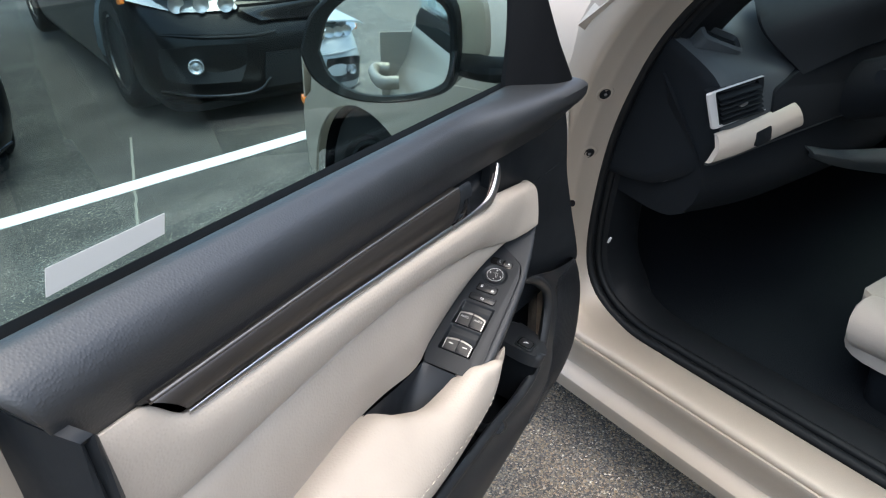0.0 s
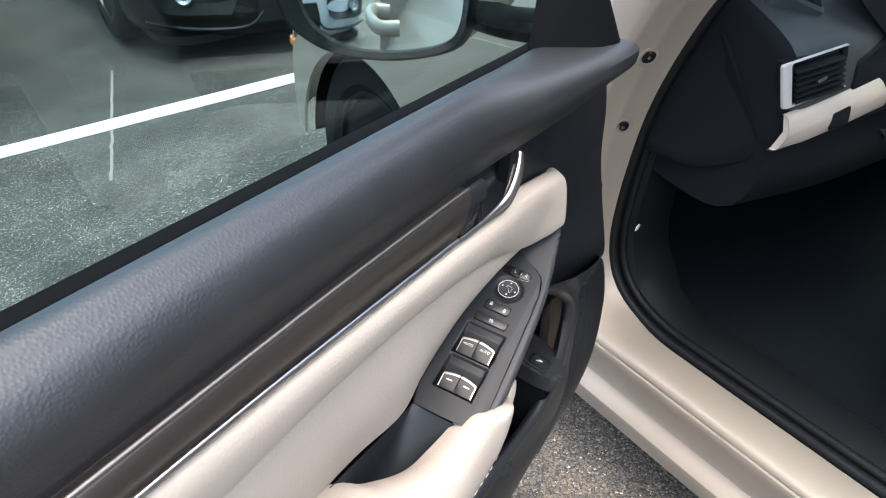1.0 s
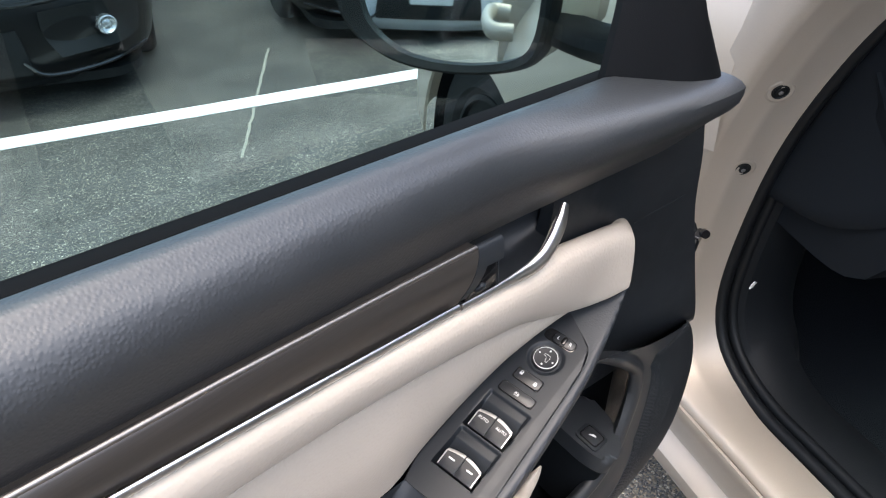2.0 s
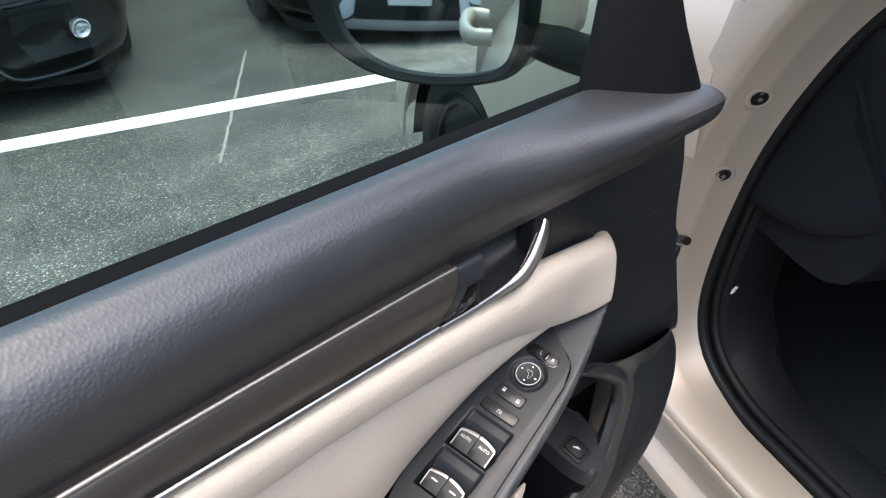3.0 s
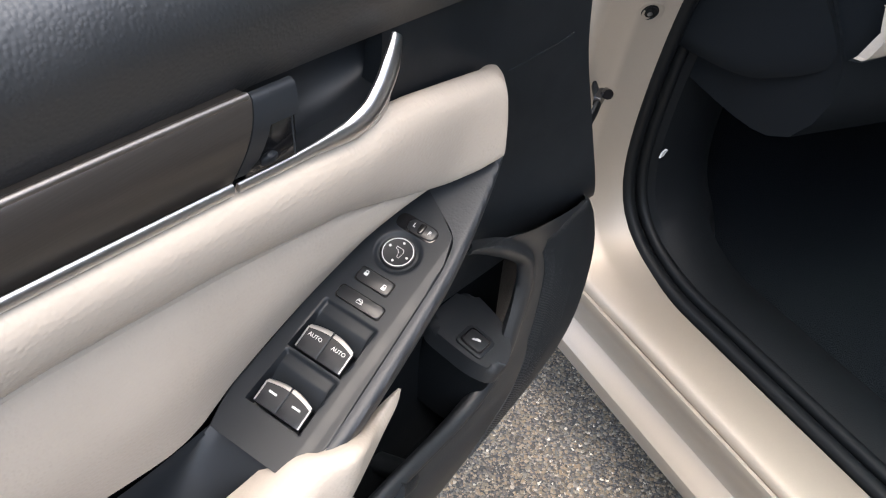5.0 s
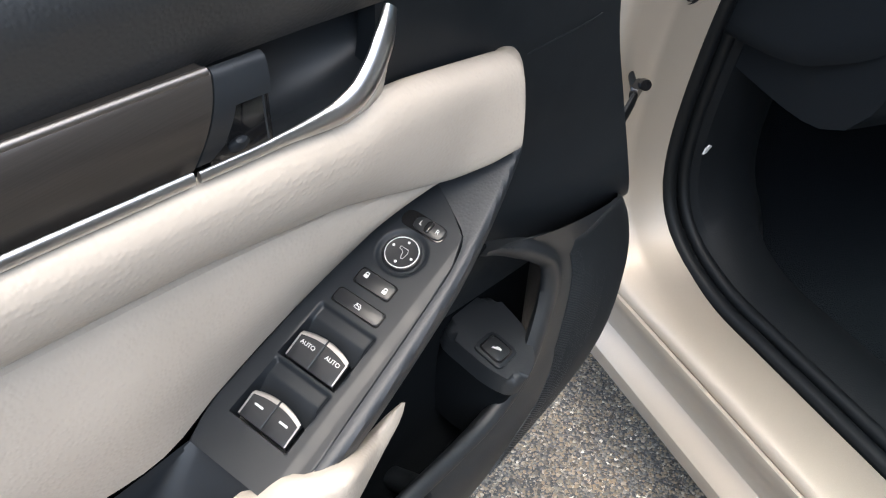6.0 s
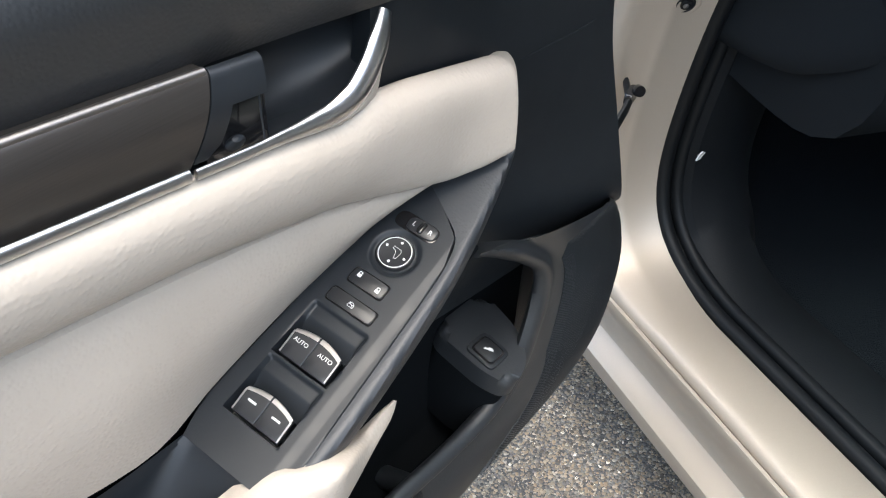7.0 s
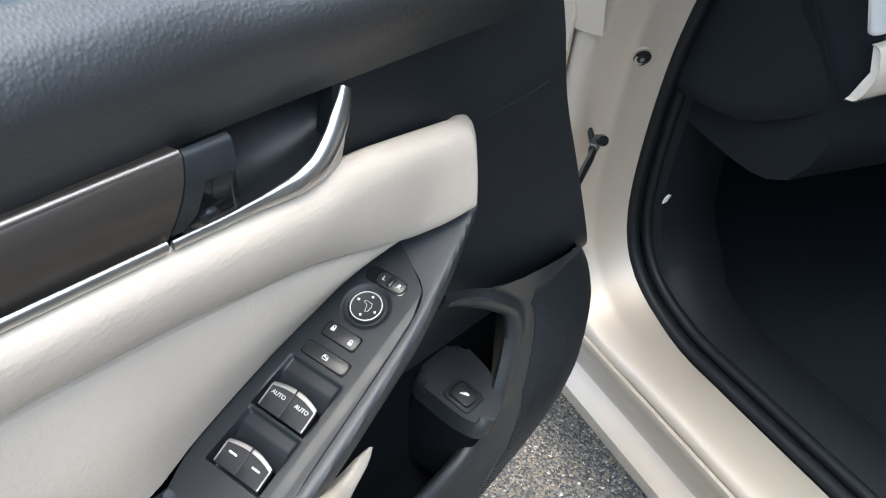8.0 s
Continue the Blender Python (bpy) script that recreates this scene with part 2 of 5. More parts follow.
def tube(pts, radius, n=40, sides=10, bm=None, squash=(1, 1), up=(0, 0, 1)):
    """A rod along a smooth line; radius: a number or one for each control point."""
    bm = bm or bmesh.new()
    c = curve(pts, n)
    rad = np.full(n, radius) if np.isscalar(radius) else np.interp(np.linspace(0, 1, n), np.linspace(0, 1, len(radius)), radius)
    rings = []
    for i in range(n):
        d = c[min(i + 1, n - 1)] - c[max(i - 1, 0)]
        d = d / np.linalg.norm(d)
        s = np.cross(d, up)
        s = s / max(np.linalg.norm(s), 1e-9)
        w = np.cross(s, d)
        rings.append([bm.verts.new(c[i] + rad[i] * (math.cos(a) * s * squash[0] + math.sin(a) * w * squash[1])) for a in np.linspace(0, 2 * math.pi, sides, endpoint=False)])
    for a, b in zip(rings, rings[1:]):
        for k in range(sides):
            bm.faces.new([a[k], a[(k + 1) % sides], b[(k + 1) % sides], b[k]])
    bm.faces.new(rings[0][::-1])
    bm.faces.new(rings[-1])
    return bm


def rounded(outline, r, n=4):
    """A closed outline with its corners rounded by r."""
    out = []
    k = len(outline)
    for i in range(k):
        p, a, b = (np.array(outline[j % k], float) for j in (i, i - 1, i + 1))
        da, db = a - p, b - p
        la, lb = np.linalg.norm(da), np.linalg.norm(db)
        q = min(r, la * 0.48, lb * 0.48)
        s, e = p + da / la * q, p + db / lb * q
        for t in np.linspace(0, 1, n + 1):
            out.append((1 - t) ** 2 * s + 2 * t * (1 - t) * p + t * t * e)
    return out


def slab(outline, m, low, high, bevel=0.0, bm=None, seg=2):
    """A plate: an outline in the plane of the pose m, from low to high along its z, with its top edge rounded."""
    own = bmesh.new()
    base = [own.verts.new((*p, low)) for p in outline]
    top = [own.verts.new((*p, high)) for p in outline]
    own.faces.new(base[::-1])
    lid = own.faces.new(top)
    for i in range(len(base)):
        j = (i + 1) % len(base)
        own.faces.new([base[i], base[j], top[j], top[i]])
    if bevel:
        bmesh.ops.bevel(own, geom=list(lid.edges), offset=bevel, segments=seg, profile=0.5, affect="EDGES")
    bmesh.ops.transform(own, matrix=m, verts=own.verts[:])
    if bm is None:
        return own
    tmp = bpy.data.meshes.new("tmp")
    own.to_mesh(tmp)
    own.free()
    bm.from_mesh(tmp)
    bpy.data.meshes.remove(tmp)
    return bm


def lathe(profile, m, sides=32, bm=None):
    """A turned shape: (radius, height) pairs round the z axis of the pose m."""
    bm = bm or bmesh.new()
    rings = [[bm.verts.new(m @ Vector((r * math.cos(a), r * math.sin(a), h))) for a in np.linspace(0, 2 * math.pi, sides, endpoint=False)] for r, h in profile]
    for a, b in zip(rings, rings[1:]):
        for k in range(sides):
            bm.faces.new([a[k], a[(k + 1) % sides], b[(k + 1) % sides], b[k]])
    bm.faces.new(rings[0][::-1])
    bm.faces.new(rings[-1])
    return bm


def rect(w, h, cx=0.0, cy=0.0):
    return [(cx - w / 2, cy - h / 2), (cx + w / 2, cy - h / 2), (cx + w / 2, cy + h / 2), (cx - w / 2, cy + h / 2)]


def frame_of(o, x, y):
    """A pose from its origin and its x axis; y is made square to it."""
    x = Vector(x).normalized()
    z = x.cross(Vector(y)).normalized()
    return Matrix.Translation(o) @ Matrix((x, z.cross(x), z)).transposed().to_4x4()


def lettering(name, text, size, m, mat, parent, depth=0.0002):
    c = bpy.data.curves.new(name, "FONT")
    c.body, c.size, c.extrude, c.align_x, c.align_y = text, size, depth, "CENTER", "CENTER"
    tmp = bpy.data.objects.new(name, c)
    me = bpy.data.meshes.new_from_object(tmp)
    bpy.data.objects.remove(tmp)
    bpy.data.curves.remove(c)
    me.transform(m)
    me.materials.append(M[mat])
    ob = new(name, me)
    ob.parent = parent
    return ob


# ---- ground ----
def ground_z(x, y):
    return -0.068 * min(max(y - 0.04, -1.5), 3.6)


def make_ground():
    bm = bmesh.new()
    xs = [-300, -60, -12, -4, -1.5, -0.5, 0, 0.5, 1, 2, 4, 8, 30, 100, 300]
    ys = [-300, -60, -12, -4, -1.46, 0.04, 1.0, 2.0, 3.64, 6, 10, 20, 60, 300]
    sheet(np.array([[(x, y, ground_z(x, y)) for y in ys] for x in xs], float), None, bm)
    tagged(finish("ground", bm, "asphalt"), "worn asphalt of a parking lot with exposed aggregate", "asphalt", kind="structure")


make_ground()


def on_ground(x, y, h=0.0):
    return (x, y, ground_z(x, y) + h)


def flat_strip(name, a, b, w, h, mat, label, category, n=24, wobble=0.0):
    a, b = Vector(a), Vector(b)
    side = Vector((-(b - a).y, (b - a).x)).normalized() * w / 2
    rng = random.Random(name)
    rows = []
    for i in range(n):
        p = a.lerp(b, i / (n - 1)) + side.normalized() * rng.uniform(-wobble, wobble)
        rows.append([on_ground(p.x + s * side.x, p.y + s * side.y, h) for s in (-1, -0.3, 0.3, 1)])
    return tagged(finish(name, sheet(np.array(rows, float), (0, 0, -0.003)), mat), label, category, kind="structure")


def make_gravel():
    """Loose looking stones set in the asphalt under the door and along the sill."""
    rng = np.random.default_rng(5)
    n = 60000
    xy = np.column_stack([rng.uniform(0.2, 0.95, n), rng.uniform(-0.5, 0.55, n)])
    edge = (xy[:, 0] - 0.6) * 0.8906 - (xy[:, 1] - 0.17) * 0.4548
    xy = xy[(edge < 0.16) & (xy[:, 0] - 0.25 * xy[:, 1] < 0.95)]
    base = np.array([(1, 0, 0), (-0.5, 0.87, 0), (-0.5, -0.87, 0), (0.45, 0.8, 0.6), (-0.95, 0.0, 0.55), (0.45, -0.8, 0.62), (0.1, 0.05, 0.95)])
    tri = np.array([(0, 1, 3), (1, 2, 4), (2, 0, 5), (0, 3, 5), (1, 4, 3), (2, 5, 4), (3, 6, 5), (3, 4, 6), (4, 5, 6)])
    verts, faces = [], []
    for k, (x, y) in enumerate(xy):
        r = 0.0013 + 0.0021 * rng.random() ** 3
        a = rng.uniform(0, 2 * math.pi)
        turn = np.array([[math.cos(a), -math.sin(a), 0], [math.sin(a), math.cos(a), 0], [0, 0, 1]])
        p = (base * rng.uniform(0.75, 1.25, (7, 1))) * np.array([r * rng.uniform(0.8, 1.5), r, r * 0.6])
        verts.append(p @ turn.T + np.array([x, y, ground_z(x, y) - 0.0004]))
        faces.append(tri + 7 * k)
    me = bpy.data.meshes.new("gravel")
    me.from_pydata(np.vstack(verts).tolist(), [], np.vstack(faces).tolist())
    me.materials.append(M["stones"])
    tagged(new("gravel", me), "small tan and grey stones set in the asphalt", "gravel", kind="stuff")


M["stones"] = material("tan and grey stones", (0.2, 0.18, 0.15), 0.75)
geo = node(M["stones"], "ShaderNodeNewGeometry")
ramp = M["stones"].node_tree.nodes.new("ShaderNodeValToRGB")
for i, (at, col) in enumerate(((0.0, (0.06, 0.052, 0.041)), (0.25, (0.135, 0.114, 0.086)), (0.5, (0.2, 0.168, 0.124)), (0.78, (0.25, 0.184, 0.116)), (0.92, (0.31, 0.25, 0.178)), (1.0, (0.38, 0.33, 0.26)))):
    e = ramp.color_ramp.elements[0] if i == 0 else ramp.color_ramp.elements[-1] if i == 5 else ramp.color_ramp.elements.new(at)
    e.position, e.color = at, (*col, 1)
wire(M["stones"], geo.outputs["Random Per Island"], ramp.inputs["Fac"])
wire(M["stones"], ramp.outputs["Color"], M["stones"].node_tree.nodes["Principled BSDF"].inputs["Base Color"])
make_gravel()

flat_strip("parking_line", (-2.0, 3.98), (3.6, 1.33), 0.125, 0.004, "line", "painted white parking line on the asphalt", "road line", 40, 0.002)
M["crack"] = material("pale crack filler", (0.22, 0.21, 0.175), 0.9)
flat_strip("crack", (1.03, 1.91), (1.95, 2.97), 0.011, 0.003, "crack", "pale filled crack in the asphalt", "crack", 30, 0.004)

# ---- the open door ----
door = root("front_door_assembly", "open front car door with black and beige inner trim", "car door", pose(0.42, 0.07, 0.0))


def dpart(name, bm, mat, parent=None, label="", angle=38):
    """A part of the door, given in the place's own metres."""
    top = parent or door
    bmesh.ops.translate(bm, vec=(-0.42, -0.07, 0.0), verts=bm.verts[:])
    return part(name, bm, mat, top, label, angle)


def belt_z(x):
    return 0.907 - 0.069 * x


def trim_top(x):
    return np.array([x, -0.0205 - 0.0125 * max(0.0, -x - 0.05), 0.8312 - 0.0735 * x - 0.018 * x * x])


def chrome_at(x):
    """The lower edge of the bright strip."""
    return np.array([x, -0.0240 - 0.018 * max(0.0, -x - 0.05), 0.7830 - 0.122 * x - 0.1 * min(x + 0.25, 0.0) ** 2])


# upper pad: a long soft roll below the glass
def pad_section(x):
    b, t = belt_z(x), trim_top(x)
    f = min(max(0.0, (x - 0.02) / 0.22), 1.0)
    low = t + np.array([0, 0.003, 0.001 - 0.006 * min(-x / 0.03, 1.0)]) if x < 0.0 else np.array([x, -0.0185 - 0.012 * f, 0.8292 - 0.058 * x])
    mix = lambda a, b: a * (1 - f) + b * f
    k = (b - low[2]) / 0.085
    soft = [(0.012, b - 0.012), (0.006, b), (-0.006, b), (low[1] * 0.3 - 0.004, b - 0.004), (low[1] * 0.62 - 0.008, b - 0.014 * k), (low[1] * 0.9 - 0.0095, b - 0.029 * k), (low[1] - 0.009, b - 0.042 * k), (low[1] - 0.006, b - 0.055 * k), (low[1] - 0.001, b - 0.072 * k), (low[1] + 0.006, low[2] - 0.001)]
    ledge = [(0.012, b - 0.012), (0.006, b), (-0.012, b + 0.001), (-0.038, b), (-0.0635, b - 0.002), (-0.0745, b - 0.0065), (-0.0765, b - 0.0125), (-0.0725, b - 0.026), (low[1] - 0.02, b - 0.048), (low[1] + 0.008, low[2] - 0.004)]
    return [(x, mix(p[0], q[0]), mix(p[1], q[1])) for p, q in zip(soft, ledge)]


xs = list(np.linspace(-0.572, 0.262, 34))
sections = [curve(pad_section(x), 26) for x in xs]
for k, (dx, s) in enumerate(((0.268, 0.985), (0.273, 0.95), (0.276, 0.88))):  # rounded front end
    c = curve(pad_section(0.262), 26)
    mid = c.mean(axis=0)
    e = mid + (c - mid) * s
    e[:, 0] = dx
    sections.append(e)
rear = []
for dx, s in ((-0.577, 0.97), (-0.58, 0.9), (-0.582, 0.7)):
    c = curve(pad_section(-0.572), 26)
    mid = c.mean(axis=0)
    e = mid + (c - mid) * s
    e[:, 0] = dx
    rear.insert(0, e)
pad = np.array(rear + sections)
for sec in pad:
    w = min(max((-0.5 - sec[0][0]) / 0.08, 0.0), 1.2)
    z0, z1 = sec[:, 2].max(), sec[:, 2].min()
    sec[:, 0] += w * 0.034 * ((z0 - sec[:, 2]) / (z0 - z1)) - 0.006 * w
bm = sheet(pad)
rim = [v for v in bm.verts]
n_v = 26
for block in (rim[:n_v], rim[-n_v:]):
    bm.faces.new(block)
dpart("upper_pad", bm, "grain", label="soft grained black upper pad")

# trim strip: a fine rounded upper edge, then a face that turns slowly down
def trim_surf(x, s, back=0.0):
    a, c = trim_top(x) + np.array([0, -0.0042, min(0.0022 - 0.014 * (x + 0.03), 0.005)]), chrome_at(x)
    p = a + (c + np.array([0, 0.003, 0.0035]) - a) * s
    p[1] += -0.015 * (1 - (1 - s) ** 3 - s) + 0.0034 * max(0.0, 1 - s / 0.055) ** 2 + back
    p[2] -= 0.0012 * max(0.0, 1 - s / 0.055) ** 3
    return p


rows = []
for s in (-0.02, 0.0, 0.008, 0.018, 0.03, 0.043, 0.06, 0.1, 0.16, 0.24, 0.34, 0.46, 0.6, 0.75, 0.9, 0.98, 1.0):
    q = max(s, 0.0)
    xs = np.linspace(-0.5 + 0.036 * q ** 0.6, -0.0275 - 0.0165 * q, 40)
    rows.append([trim_surf(x, q, 0.006 if s < 0 or s == 1.0 else 0.0) for x in xs])
strip = dpart("trim_strip", sheet(np.array(rows), (0, 0.008, 0)), "trim", label="dark brushed trim strip")
# The bevel's sky highlight, put in as a thin brighter rod.
bm = tube([trim_surf(x, 0.035) + np.array([0, 0.0012, 0.0]) for x in np.linspace(-0.494, -0.029, 12)], 0.0022, 60, 12)
dpart("trim_highlight", bm, "bright_edge", strip, "highlight of the upper edge put in as a bright strip")

# bright strip below it and the pull handle that continues it
bm = tube([chrome_at(x) + np.array([0, -0.0008, 0.0032]) for x in (-0.466, -0.4, -0.3, -0.2, -0.1, -0.047)], [0.0012, 0.0021, 0.0023, 0.0024, 0.0024, 0.0024], 70, 12, squash=(0.8, 1.35))
dpart("chrome_strip", bm, "chrome", label="thin chrome strip")
PULL = [(-0.0445, -0.0258, 0.7918), (-0.015, -0.026, 0.7886), (0.004, -0.0262, 0.7872), (0.023, -0.0264, 0.7856), (0.038, -0.027, 0.7858), (0.0518, -0.0282, 0.7908), (0.0643, -0.0285, 0.8022), (0.0735, -0.0275, 0.8147), (0.081, -0.0245, 0.8237)]
bm = tube(PULL, [0.0021, 0.0022, 0.0023, 0.0028, 0.0042, 0.0056, 0.006, 0.0056, 0.0034], 80, 16, squash=(1.3, 0.72), up=(0, -1, 0))
dpart("pull_handle", bm, "chrome", label="curved chrome pull handle")

# handle bezel, lever and cup behind the pull
left = lambda s: -0.0265 - 0.0165 * s
right = lambda s: float(np.interp(s, [0, 0.43, 1.0], [0.0, -0.003, -0.0075]))
gap = lambda s: left(s) + (right(s) - left(s)) * float(np.interp(s, [0, 0.4, 0.8, 1.0], [0.4, 0.38, 0.34, 0.16]))
bm = sheet(np.array([[trim_surf(left(s) + (gap(s) - left(s)) * f, s) for f in np.linspace(0, 1, 6)] for s in np.linspace(0.02, 0.95, 20)]), (0, 0.002, 0))
sheet(np.array([[trim_surf(gap(s) + (right(s) - gap(s)) * f, s) for f in np.linspace(0, 1, 6)] for s in np.linspace(0.02, 0.39, 10)]), (0, 0.002, 0), bm)
bmesh.ops.remove_doubles(bm, verts=bm.verts[:], dist=0.00005)
bez2 = dpart("handle_bezel", bm, "plate", label="dark grey bezel round the door lever")
dpart("bezel_edge", tube([(-0.006, -0.0275, 0.817), (-0.007, -0.028, 0.806), (-0.008, -0.029, 0.794)], 0.0005, 12, 6), "plate", bez2)
bm = lathe([(0.0002, 0.0035), (0.003, 0.003), (0.0055, 0.0), (0.0055, -0.004)], frame_of((-0.0185, -0.0215, 0.7945), (1, 0, -0.08), (0, 0.75, 0.66)) @ Matrix.Diagonal((1.0, 0.55, 1.0, 1.0)), 24)
dpart("lever_tip", bm, "plate", bez2, "grey rounded lever tip")
bm = slab(rounded([(-0.036, 0.782), (0.0005, 0.782), (0.0025, 0.816), (-0.03, 0.8225)], 0.003), frame_of((0, -0.0205, 0), (1, 0, 0), (0, 0, 1)), -0.01, 0.0, 0.001)
dpart("door_lever", bm, "gloss_black", label="black inner door lever")
bm = skin([[(-0.045, -0.02, 0.788), (-0.01, -0.021, 0.786), (0.03, -0.021, 0.782), (0.062, -0.02, 0.784), (0.1, -0.004, 0.80)], [(-0.04, -0.004, 0.79), (-0.01, 0.0, 0.785), (0.03, 0.004, 0.782), (0.064, 0.002, 0.788), (0.1, -0.003, 0.805)],
           [(-0.038, 0.006, 0.80), (-0.01, 0.014, 0.8), (0.03, 0.018, 0.8), (0.067, 0.01, 0.804), (0.1, -0.002, 0.812)], [(-0.035, 0.006, 0.822), (-0.01, 0.012, 0.822), (0.03, 0.014, 0.822), (0.067, 0.006, 0.823), (0.1, -0.003, 0.824)],
           [(-0.035, -0.01, 0.84), (-0.01, -0.008, 0.84), (0.03, -0.006, 0.84), (0.067, -0.01, 0.838), (0.1, -0.005, 0.838)]], 36, 26, (0, 0.004, 0))
dpart("handle_cup", bm, "plate", label="black cup behind the pull handle")

# beige roll from the rear of the door to its blunt front end
def roll_top(x):
    if x < 0.045:
        return chrome_at(x) + np.array([0, 0.005, -0.0003])
    return np.array([x, -0.0205, np.interp(x, [0.045, 0.07, 0.1, 0.15, 0.18, 0.215], [0.777, 0.7805, 0.7765, 0.7662, 0.7600, 0.7465])])


def crease(x):
    z = np.interp(x, [-0.55, -0.45, -0.35, -0.25, -0.15, -0.05, 0.05, 0.1, 0.139, 0.165, 0.194], [0.7455, 0.7455, 0.748, 0.7498, 0.7445, 0.7305, 0.7085, 0.6935, 0.6815, 0.684, 0.6895])
    return np.array([x, np.interp(x, [-0.55, 0.1, 0.139, 0.165, 0.194], [-0.004, -0.004, -0.003, -0.015, -0.026]), z])


def roll_section(x):
    """The roll across: soft and round behind, boxy with tight edges towards its front end."""
    a, b = roll_top(x), crease(x)
    if x < -0.462:
        f = min((-0.462 - x) / 0.038, 1.0)
        f = f * f * (3 - 2 * f)
        a = a * (1 - f) + (trim_top(x) + np.array([0, 0.003, 0.0005])) * f
    w = min(max((x - 0.03) / 0.12, 0.0), 1.0)
    w = w * w * (3 - 2 * w)
    bulge = np.interp(x, [-0.56, -0.5, -0.42, 0.03, 0.14, 0.2], [0.004, 0.009, 0.0155, 0.0165, 0.0185, 0.016])
    ctl = [a + np.array([0, 0.008, -0.004])]
    for s, k, box in zip((0, 0.03, 0.1, 0.22, 0.38, 0.56, 0.72, 0.85, 0.94, 1.0), (0.0, 0.36, 0.66, 0.9, 1.0, 0.98, 0.83, 0.55, 0.24, -0.2), (0.0, 0.5, 0.82, 0.97, 1.02, 1.04, 1.03, 1.0, 0.88, 0.35)):
        p = a + (b - a) * s
        p[1] -= bulge * (k * (1 - w) + box * w)
        p[0] += 0.022 * s * min(max((-0.5 - x) / 0.05, 0.0), 1.0)
        ctl.append(p)
    return curve(ctl, 64)


grid = [roll_section(x) for x in np.concatenate([np.linspace(-0.548, -0.44, 16), np.linspace(-0.43, 0.04, 28), np.linspace(0.05, 0.184, 24)])]
side = roll_section(0.186)
s_at = np.linspace(0, 1, 64)
tip = np.interp(s_at, [0, 0.12, 0.2, 0.55, 0.92, 1.0], [0.204, 0.2125, 0.2155, 0.2145, 0.2, 0.194])
for f, dy in ((0.04, 0.0001), (0.1, 0.0006), (0.2, 0.002), (0.45, 0.0054), (0.7, 0.0089), (0.9, 0.0122), (0.97, 0.0144), (1.0, 0.0175), (1.0, 0.03)):
    e = side.copy()
    e[:, 0] = 0.186 + (tip - 0.186) * f
    e[:, 2] += np.interp(s_at, [0, 0.2, 0.8, 1.0], [-0.0125, -0.009, 0.001, 0.0025]) * f
    e[:, 1] = np.minimum(side[:, 1] + 1.5 * dy, 0.002)
    grid.append(e)
dpart("bolster", sheet(np.array(grid)), "beige", label="padded beige leatherette roll", angle=28)

bm = skin([[(0.03, -0.0245, 0.7815), (0.0455, -0.025, 0.7838), (0.0605, -0.0255, 0.797), (0.0705, -0.0245, 0.8075), (0.0765, -0.0235, 0.8125)],
           [(0.037, -0.028, 0.779), (0.056, -0.029, 0.782), (0.0665, -0.0285, 0.7945), (0.0745, -0.026, 0.8035), (0.0785, -0.024, 0.8095)],
           [(0.044, -0.0245, 0.7745), (0.0685, -0.0235, 0.7775), (0.0755, -0.0235, 0.788), (0.079, -0.023, 0.7975), (0.0805, -0.0225, 0.8065)]], 30, 10, (0, 0.004, 0))
dpart("bolster_tongue", bm, "beige", label="beige tongue that follows the pull handle")

# switch plate pose: rises towards the hinge
PL = frame_of((0.087, -0.017, 0.656), (0.9496, 0.0, 0.3134), (-0.0585, 0.9824, 0.1772))


def on_plate(u, v, h=0.0):
    return np.array(PL @ Vector((u / 1000, v / 1000, h / 1000)))


LEFT_U = [-166, -152, -137, -100, -42, -3, 58]
LEFT_V = [27, 31, 33.5, 32.5, 31, 26.5, 20]
edge = [on_plate(u, v - 0.8, 1.2) for u, v in zip(LEFT_U[::-1], LEFT_V[::-1])]

# beige insert between the roll and the armrest
top = [crease(x) + np.array([0, 0.002, 0.002]) for x in (0.135, 0.06, -0.03, -0.15, -0.26, -0.4, -0.54)]
low = curve([tuple(p) for p in edge] + [(-0.2, 0.016, 0.618), (-0.33, 0.016, 0.607), (-0.54, 0.012, 0.6)], 12)
top = curve(top, 12)
m1, m2 = [], []
for a, b in zip(top, low):
    a, b = np.array(a), np.array(b)
    m1.append(a + (b - a) * 0.09 + np.array([0, -0.0082, 0]))
    m2.append(a + (b - a) * 0.5 + np.array([0, -0.0105, 0]))
dpart("insert", skin([top, m1, m2, low], 50, 16, (0, 0.004, -0.002)), "beige", label="smooth beige leatherette insert")

# armrest carrier below the plate, grained, with the plate on top
inner = [(-146, -44), (-100, -41), (-60, -38.4), (-20, -35.5), (10, -32.5), (31, -25.5), (43, -9), (53, 8), (58, 19)]
outer = [(-140, -48.5), (-110, -48.5), (-75, -46.5), (-35, -43.2), (5, -39), (45, -31.5), (80, -23), (105, -16), (117, -12)]
rows = [[on_plate(u, v, 0.2) for u, v in inner], [on_plate((a + u) / 2, (v + w) / 2, 0.4) for (a, v), (u, w) in zip(inner, outer)],
        [on_plate(u, v, -0.6) for u, v in outer], [on_plate(u + 1, v - 2.2, -5) for u, v in outer], [on_plate(u, v + 1, -26) for u, v in outer], [on_plate(u, v + 14, -48) for u, v in outer]]
dpart("armrest_carrier", sheet(net(rows, 60, 24)), "grain_fine", label="fine grained black armrest edge")


def ease(t):
    t = min(max(t, 0.0), 1.0)
    return t * t * (3 - 2 * t)


